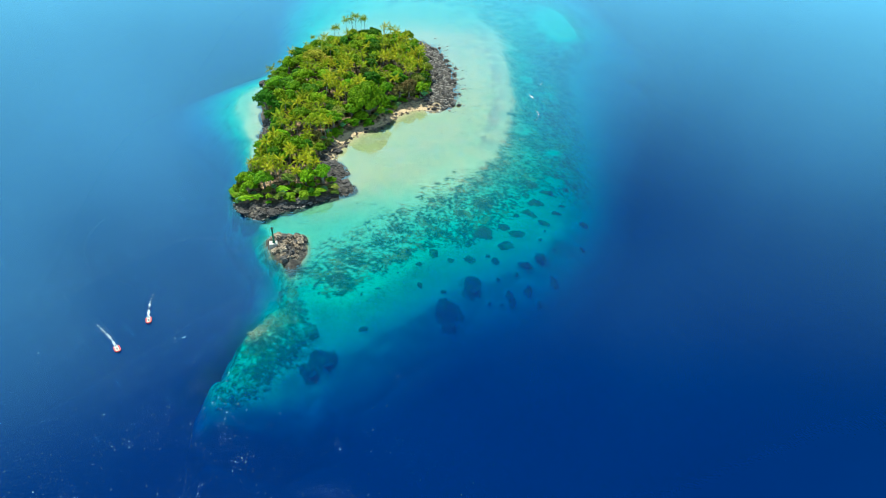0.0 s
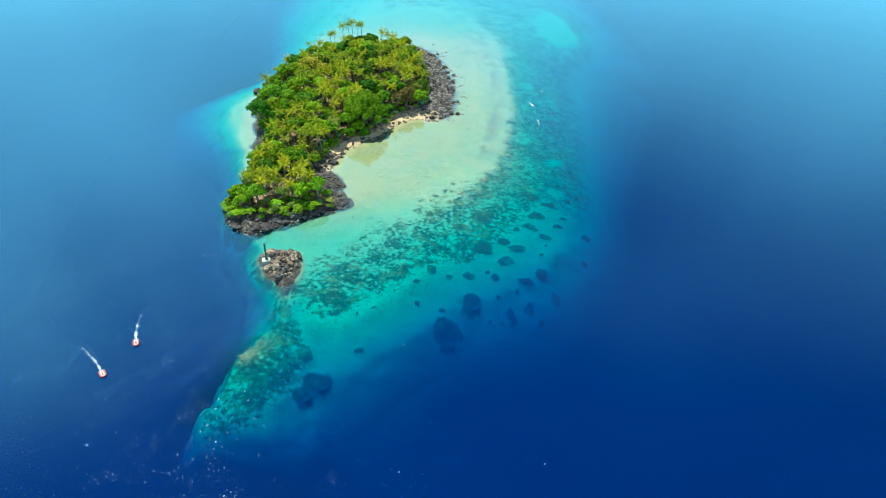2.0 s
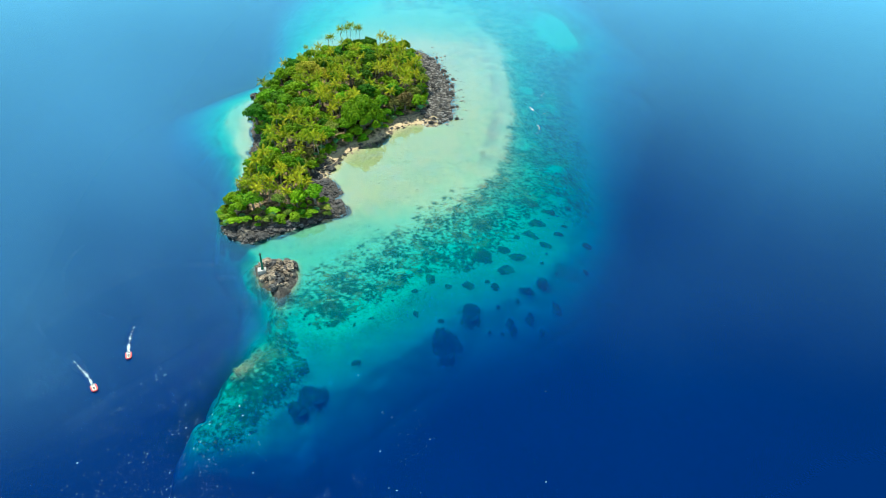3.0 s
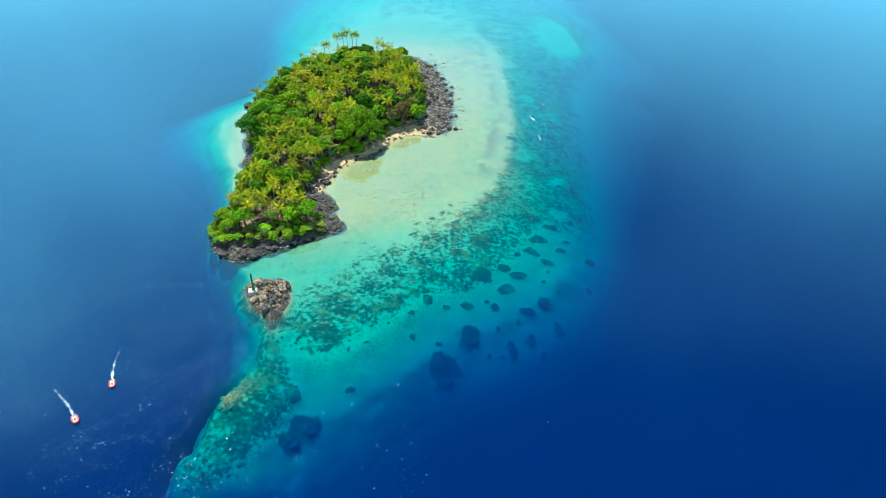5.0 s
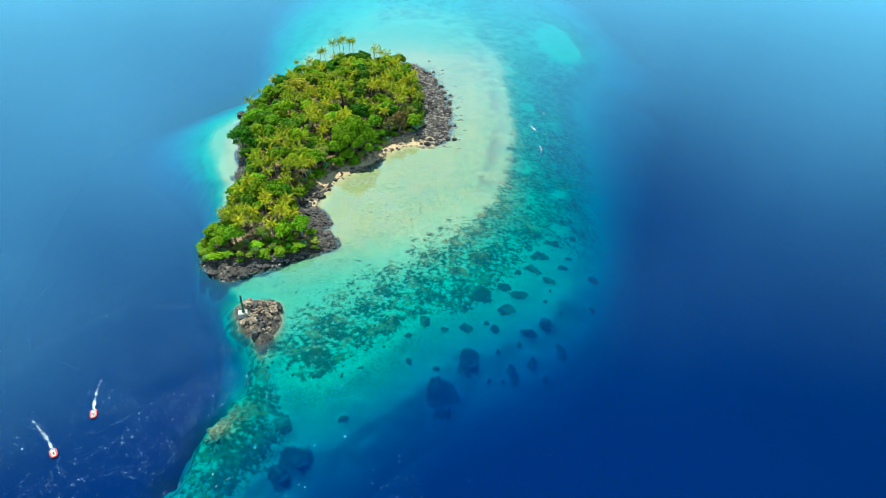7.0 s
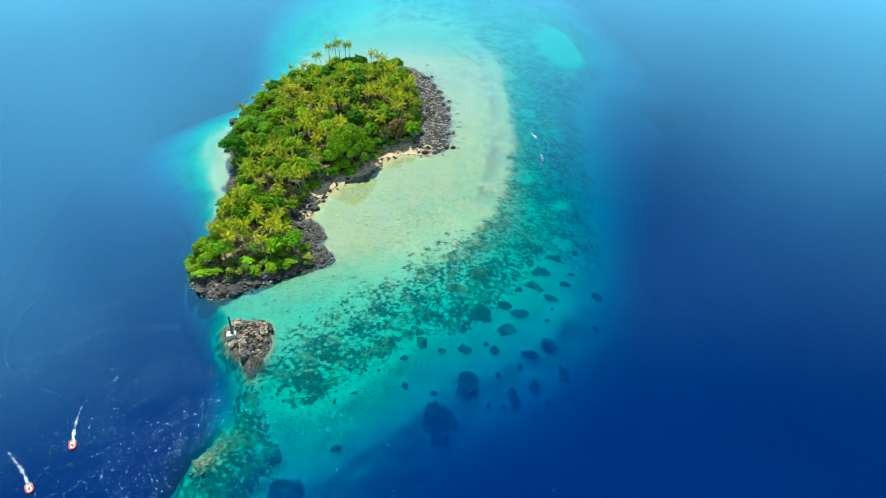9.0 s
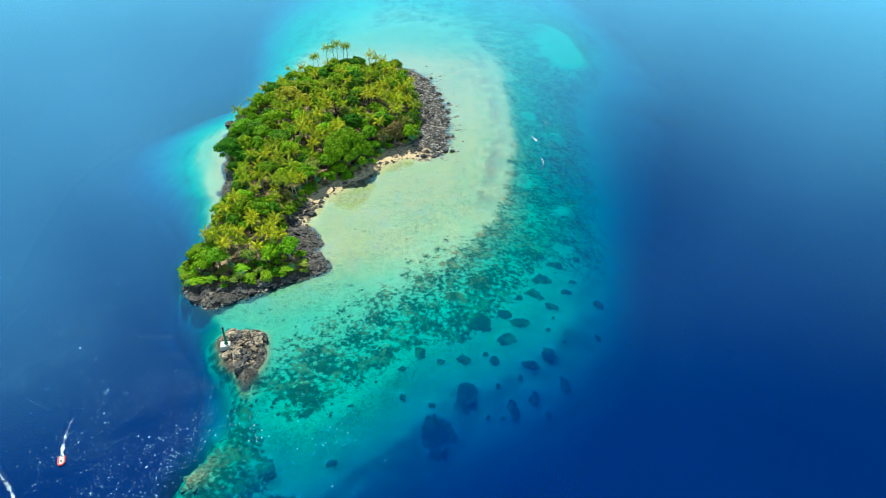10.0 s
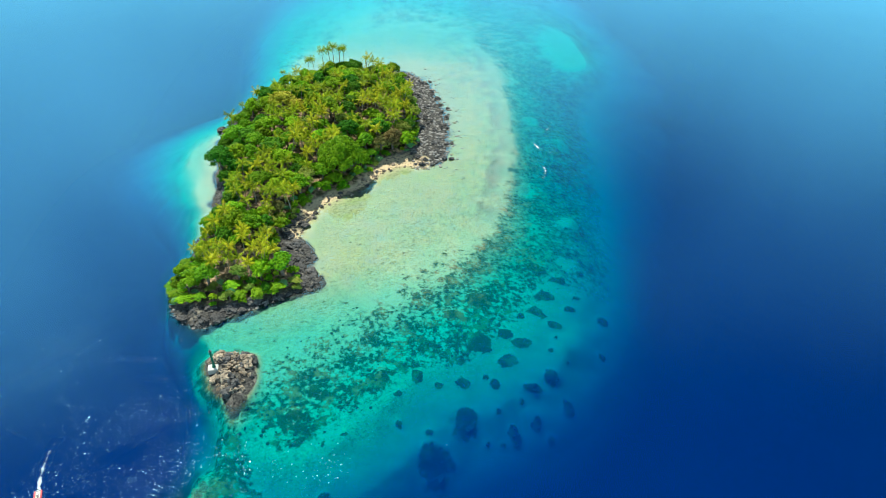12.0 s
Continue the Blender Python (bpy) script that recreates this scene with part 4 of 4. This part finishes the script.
east = scatter(3600, (-25, 425, 32, 585), lambda x, y, d, w: w < -0.3 and d > -4 + 6 * rock_rng.random() ** 2 and (x > -14 or y > 440))
fringe = scatter(1500, (-12, 425, 34, 575), lambda x, y, d, w: -16 * rock_rng.random() ** 1.5 < d < -1)
east += fringe
big = [p for p in east if rock_rng.random() < 0.06][:130]
for x, y, z in big:
    stone_at(DARK_ROCKS, "boulder", x, y, rock_rng.uniform(0.8, 1.7), "grey-black basalt boulder on the rubble shore", "boulders of the eastern shore")
strewn("shore_rubble", [(x, y, z + 0.1, 0.30 + 0.85 * rock_rng.random() ** 2.2, 0.9) for x, y, z in east], PEBBLES, M_SHINGLE, "loose grey and black basalt stones along the shore", "rubble", rock_rng)
south = scatter(3000, (-122, 286, -48, 372), lambda x, y, d, w: w < 0 and d > -1.5)
for x, y, z in [p for p in south if rock_rng.random() < 0.10][:110]:
    stone_at(DARK_ROCKS, "boulder", x, y, 0.8 + 2.0 * rock_rng.random() ** 2, "black basalt boulder on the rocky point", "boulders of the southern point", 0.62, 0.2)
strewn("point_rubble", [(x, y, z + 0.1, 0.25 + 0.8 * rock_rng.random() ** 2, 0.9) for x, y, z in south], PEBBLES, M_BASALT, "broken black basalt stones on the southern point", "rubble", rock_rng)
cove = scatter(2400, (-72, 352, -5, 440), lambda x, y, d, w: w < 0 and d > -3)
for x, y, z in [p for p in cove if rock_rng.random() < 0.10][:90]:
    stone_at(PALE_ROCKS if rock_rng.random() < 0.6 else DARK_ROCKS, "boulder", x, y, rock_rng.uniform(0.4, 1.1), "weathered boulder half buried in the cove beach", "boulders of the cove")
strewn("cove_rubble", [(x, y, z + 0.05, 0.2 + 0.5 * rock_rng.random() ** 2, 0.8) for x, y, z in cove], PEBBLES, M_PALEROCK, "tan stones strewn over the cove beach", "rubble", rock_rng)
westside = scatter(900, (-140, 330, -106, 470), lambda x, y, d, w: w < 0.5 and d > -1 and (y < 402 or y > 455))
strewn("west_rubble", [(x, y, z + 0.1, 0.3 + 0.8 * rock_rng.random() ** 2, 0.9) for x, y, z in westside], PEBBLES, M_BASALT, "grey stones along the western shore", "rubble", rock_rng)
for x, y, s in ((-135, 466, 2.6), (-132, 461, 2.0), (-137, 470, 1.6)):
    stone_at(DARK_ROCKS, "boulder", x, y, s, "black basalt boulder at the western beach", "boulders of the western shore")
# the beacon's islet
for n in range(190):
    a, r = rock_rng.uniform(0, 6.283), math.sqrt(rock_rng.random())
    x, y = -78 + math.cos(a) * r * 11, 265 + math.sin(a) * r * 11
    if inside_by(np.array([x]), np.array([y]), ISLET_RING)[0] > 0.9 and math.hypot(x + 84, y - 266) > 3.4:
        if rock_rng.random() < 0.66:
            stone_at(PALE_ROCKS, "boulder", x, y, 0.4 + 1.5 * rock_rng.random() ** 2, "pale brown jagged boulder on the beacon islet", "boulders of the islet", 1.15)
        else:
            stone_at(DARK_ROCKS, "boulder", x, y, 0.5 + 1.5 * rock_rng.random() ** 2, "dark grey jagged boulder on the beacon islet", "boulders of the islet", 1.15)

# the shoal's cap
cap = [(s, -80.5 + 6.5 * s + rock_rng.gauss(0, 1.1), 203 + 14 * s + rock_rng.gauss(0, 1.0)) for s in (rock_rng.random() for _ in range(150))]
for s, x, y in cap[:22]:
    stone_at(SHOAL_ROCKS, "boulder", x, y, rock_rng.uniform(0.7, 1.3), "sunken reddish-brown rock on the shoal", "rocks of the shoal", 0.6, 0.3)
strewn("shoal_rubble", [(x, y, height(x, y) + 0.1, 0.25 + 0.5 * rock_rng.random() ** 2, 0.8) for s, x, y in cap[22:]], PEBBLES, M_SHOALROCK, "sunken reddish-brown stones along the shoal", "rubble", rock_rng)
# pale, weathered ledges at the waterline of the point
ledge = scatter(900, (-112, 286, -70, 312), lambda x, y, d, w: -1.2 < d < 0.8 and rock_rng.random() < 0.75)
strewn("ledge_rubble", [(x, y, max(z, -0.2) + 0.1, 0.3 + 0.7 * rock_rng.random() ** 2, 0.5) for x, y, z in ledge], PEBBLES, M_SHINGLE, "pale grey weathered ledge stones at the waterline", "rubble", rock_rng)

# coral heads
HEADS = []
for k in range(6):
    lobes = []
    for j in range(30):
        v, f = mound(k * 31 + j)
        a, r, q = rock_rng.uniform(0, 6.283), 0.9 * math.sqrt(rock_rng.random()), rock_rng.uniform(0.12, 0.34)
        lobes.append(([Vector((p.x * q + math.cos(a) * r, p.y * q + math.sin(a) * r, p.z * q)) for p in v], f))
    HEADS.append(joined(lobes))
HEAD_MESHES = [mesh_from("coral_head", v, f, M_CORAL, True) for v, f in HEADS]
for x, y, sx, sy in CORAL_HEADS:
    ob = new("coral_head", rock_rng.choice(HEAD_MESHES))
    ob.matrix_basis = pose(x, y, height(x, y) - 0.5, 0, 0, rock_rng.uniform(-40, 40)) @ Matrix.Diagonal((sx * 0.5, sy * 0.5, min(sx, sy) * 0.09, 1))
    tagged(ob, "dark coral head rising from the sandy sea bed", "coral", "coral heads off the reef")
MOUNDS = [mound(k + 300) for k in range(6)]
gx2 = np.array([rock_rng.uniform(-70, 75) for _ in range(9000)])
gy2 = np.array([rock_rng.uniform(235, 640) for _ in range(9000)])
zz, _, _, _, cc, _, _, _ = land(gx2, gy2)
band = [(x, y, z - 0.05, 0.25 + 0.6 * rock_rng.random() ** 2, 0.35) for x, y, z, c, n in zip(gx2, gy2, zz, cc, step(0.45, 0.62, value_noise(gx2, gy2, 11, 3, 31))) if c > 0.25 and rock_rng.random() < 1.5 * c * n and z < -1.2]
strewn("reef_corals", band, MOUNDS, M_CORAL, "dark coral clumps thick along the reef edge", "coral", rock_rng, True)
gx2 = np.array([rock_rng.uniform(-95, 45) for _ in range(3600)])
gy2 = np.array([rock_rng.uniform(275, 640) for _ in range(3600)])
zz = land(gx2, gy2)[0]
lagoon = [(x, y, z, 0.12 + 0.75 * rock_rng.random() ** 5, 0.4) for x, y, z, n in zip(gx2, gy2, zz, step(0.38, 0.62, value_noise(gx2, gy2, 16, 4, 71))) if -3.2 < z < -0.25 and rock_rng.random() < 0.15 + n]
strewn("lagoon_corals", lagoon, PEBBLES, M_KNOBS, "small brown coral knobs scattered over the sandy flat", "coral", rock_rng)


# ================= the beacon =================
def block(bm, size, at=(0, 0, 0), bevel=0.0):
    made = bmesh.ops.create_cube(bm, size=1.0)
    bmesh.ops.scale(bm, vec=size, verts=made["verts"])
    bmesh.ops.translate(bm, vec=at, verts=made["verts"])
    if bevel:
        edges = list({e for v in made["verts"] for e in v.link_edges})
        bmesh.ops.bevel(bm, geom=edges, offset=bevel, segments=2, affect="EDGES")


def cone(bm, r1, r2, depth, at, sides=16):
    made = bmesh.ops.create_cone(bm, cap_ends=True, segments=sides, radius1=r1, radius2=r2, depth=depth)
    bmesh.ops.translate(bm, vec=at, verts=made["verts"])


def make_beacon(x, y):
    z = height(x, y)
    beacon = new("navigation_beacon")
    beacon.matrix_basis = pose(x, y, max(z, 1.2), 0, 0, 12)
    bm = bmesh.new()
    block(bm, (4.0, 3.4, 3.0), (0, 0, 0.0), 0.12)
    part("base", bm, M_CONCRETE, beacon, "white painted concrete base block")
    bm = bmesh.new()
    cone(bm, 0.75, 0.55, 0.9, (0.3, 0.2, 1.9))
    part("plinth", bm, M_GREEN, beacon, "green flared plinth")
    bm = bmesh.new()
    cone(bm, 0.46, 0.40, 7.6, (0.3, 0.2, 6.1))
    part("column", bm, M_GREEN, beacon, "dark green column")
    bm = bmesh.new()
    cone(bm, 0.62, 0.62, 0.14, (0.3, 0.2, 9.95))
    part("gallery", bm, M_DARKMETAL, beacon)
    bm = bmesh.new()
    cone(bm, 0.30, 0.24, 0.7, (0.3, 0.2, 10.35), 12)
    part("lantern", bm, M_DARKMETAL, beacon, "dark lantern housing")
    tagged(beacon, "green beacon column on a white concrete base", "beacon")


make_beacon(-84, 266)


# ================= the two boats =================
def make_boat(x, y, heading):
    boat = new("inflatable_boat")
    boat.matrix_basis = pose(x, y, 0.0, 0, 0, heading) @ Matrix.Scale(0.8, 4)
    path, radii = [], []
    for k in range(25):
        s = k / 24 * 2 - 1
        a = abs(s)
        px = -2.4 + 4.9 * (1 - a**2.2)
        py = 1.25 * math.copysign(min(1.0, (a / 0.55)) ** 0.75 if a < 0.55 else 1.0, s)
        path.append((px, py, 0.42 + 0.28 * (1 - a) ** 2))
        radii.append(0.36 if a < 0.93 else 0.36 - (a - 0.93) * 3.2)
    v, f = tube(path, radii, 10)
    f.append(tuple(range(9, -1, -1)))
    mesh_part("tube", mesh_from("boat_tube", v, f, M_RED, True), boat, "red inflatable tube")
    bm = bmesh.new()
    block(bm, (3.9, 2.0, 0.30), (-0.3, 0, 0.18), 0.08)
    part("deck", bm, M_DECK, boat, "beige deck")
    bm = bmesh.new()
    block(bm, (0.7, 0.8, 0.9), (0.2, 0, 0.75), 0.1)
    console = part("console", bm, M_WHITE, boat, "white steering console")
    bm = bmesh.new()
    block(bm, (0.06, 0.7, 0.35), (0.42, 0, 1.30), 0.02)
    part("windscreen", bm, M_BLACK, console, "dark tinted windscreen")
    bm = bmesh.new()
    block(bm, (0.5, 1.2, 0.45), (-0.9, 0, 0.52), 0.08)
    part("seat", bm, M_WHITE, boat)
    bm = bmesh.new()
    block(bm, (0.25, 1.9, 0.6), (-2.2, 0, 0.45), 0.05)
    part("transom", bm, M_WHITE, boat)
    bm = bmesh.new()
    block(bm, (0.55, 0.42, 0.7), (-2.6, 0, 0.85), 0.12)
    motor = part("outboard_motor", bm, M_BLACK, boat, "black outboard motor")
    bm = bmesh.new()
    block(bm, (0.16, 0.12, 0.9), (-2.6, 0, 0.1), 0.03)
    part("shaft", bm, M_BLACK, motor)
    return tagged(boat, "small red inflatable boat with a beige deck on the water", "boat", "inflatable boats")


def foam_sheet(name, rows, label):
    """A streak of foam on the water: rows of x, y, half width, density."""
    pts = np.array(rows, float)
    verts, faces, dense = [], [], []
    n, across = len(pts), 5
    for k in range(n):
        t = pts[min(k + 1, n - 1), :2] - pts[max(k - 1, 0), :2]
        t = t / np.linalg.norm(t)
        for j in range(across):
            s = j / (across - 1) * 2 - 1
            w = pts[k, 2] * s
            verts.append((pts[k, 0] - t[1] * w, pts[k, 1] + t[0] * w, 0.05))
            dense.append(pts[k, 3] - 0.75 * abs(s) ** 1.5)
    for k in range(n - 1):
        for j in range(across - 1):
            a = k * across + j
            faces.append((a, a + 1, a + across + 1, a + across))
    me = mesh_from(name, verts, faces, M_FOAM)
    at = me.attributes.new("dense", "FLOAT", "POINT")
    at.data.foreach_set("value", np.array(dense, np.float32))
    return tagged(new(name, me), label, "foam", kind="stuff")


make_boat(-126, 211, -68)
make_boat(-132.5, 193.5, -52)
foam_sheet("wake_foam", [(-126.8, 213.0, 0.75, 0.60), (-128, 216, 1.1, 0.50), (-129, 219, 1.45, 0.40), (-129.8, 223, 1.9, 0.32), (-130.1, 227, 2.1, 0.18), (-130.3, 234, 2.4, 0.02)], "thin white wake behind a boat")
foam_sheet("wake_foam", [(-133.8, 195.2, 0.75, 0.60), (-136, 197.8, 1.1, 0.50), (-138.4, 200.2, 1.45, 0.40), (-141.5, 203, 2.0, 0.32), (-145, 206, 2.3, 0.18), (-150, 210, 2.6, 0.02)], "thin white wake behind a boat")
for rows in ([(56, 467, 0.5, 0.1), (59.5, 460, 1.2, 0.25), (61.2, 455.5, 1.8, 0.50), (62.5, 452, 1.4, 0.25), (64, 448, 0.5, 0.1)],
             [(60.5, 440, 0.5, 0.1), (62, 433, 1.2, 0.22), (63.5, 427, 1.6, 0.36), (62.5, 421, 1.2, 0.2), (59, 414, 0.8, 0.1)],
             [(67.5, 474, 0.5, 0.15), (70.5, 479, 1.0, 0.3), (73, 484, 1.1, 0.3), (74.5, 489, 0.5, 0.15)],
             [(66, 446, 0.4, 0.1), (69.5, 449, 0.8, 0.4), (73.5, 453, 0.5, 0.15)],
             [(63, 524, 0.4, 0.1), (66, 524.5, 0.7, 0.45), (70, 525, 0.4, 0.1)]):
    foam_sheet("breaker_foam", rows, "white water breaking on the reef edge")
foam_sheet("old_wake", [(-177, 286, 0.8, 0.1), (-179, 278, 0.9, 0.16), (-178, 266, 0.9, 0.1), (-173, 254, 0.8, 0.0), (-166, 244, 0.7, -0.05)], "faint curved trail of an old wake on the sea")
foam_sheet("old_wake", [(-150, 237, 0.5, 0.15), (-146, 235, 0.6, 0.2), (-141, 233, 0.5, 0.0)], "faint curved trail of an old wake on the sea")
foam_sheet("old_wake", [(-172, 229, 0.6, 0.12), (-168, 224, 0.6, 0.12), (-164, 220, 0.5, 0.0)], "faint curved trail of an old wake on the sea")
for rows in ([(-124, 272, 1.0, 0.0), (-118, 271.5, 2.2, 0.12), (-111, 272, 2.2, 0.12), (-105, 273, 1.0, 0.0)],
             [(-114, 263, 1.0, 0.0), (-109, 262, 2.0, 0.12), (-102, 262, 2.0, 0.10), (-95, 263, 1.0, 0.0)],
             [(-101, 254, 1.2, 0.0), (-95, 249, 4.4, 0.08), (-88, 246, 5.0, 0.12), (-80, 246, 3.6, 0.10), (-74, 243, 1.2, 0.0)]):
    foam_sheet("current_foam", rows, "thin broken foam drifting past the shoal")
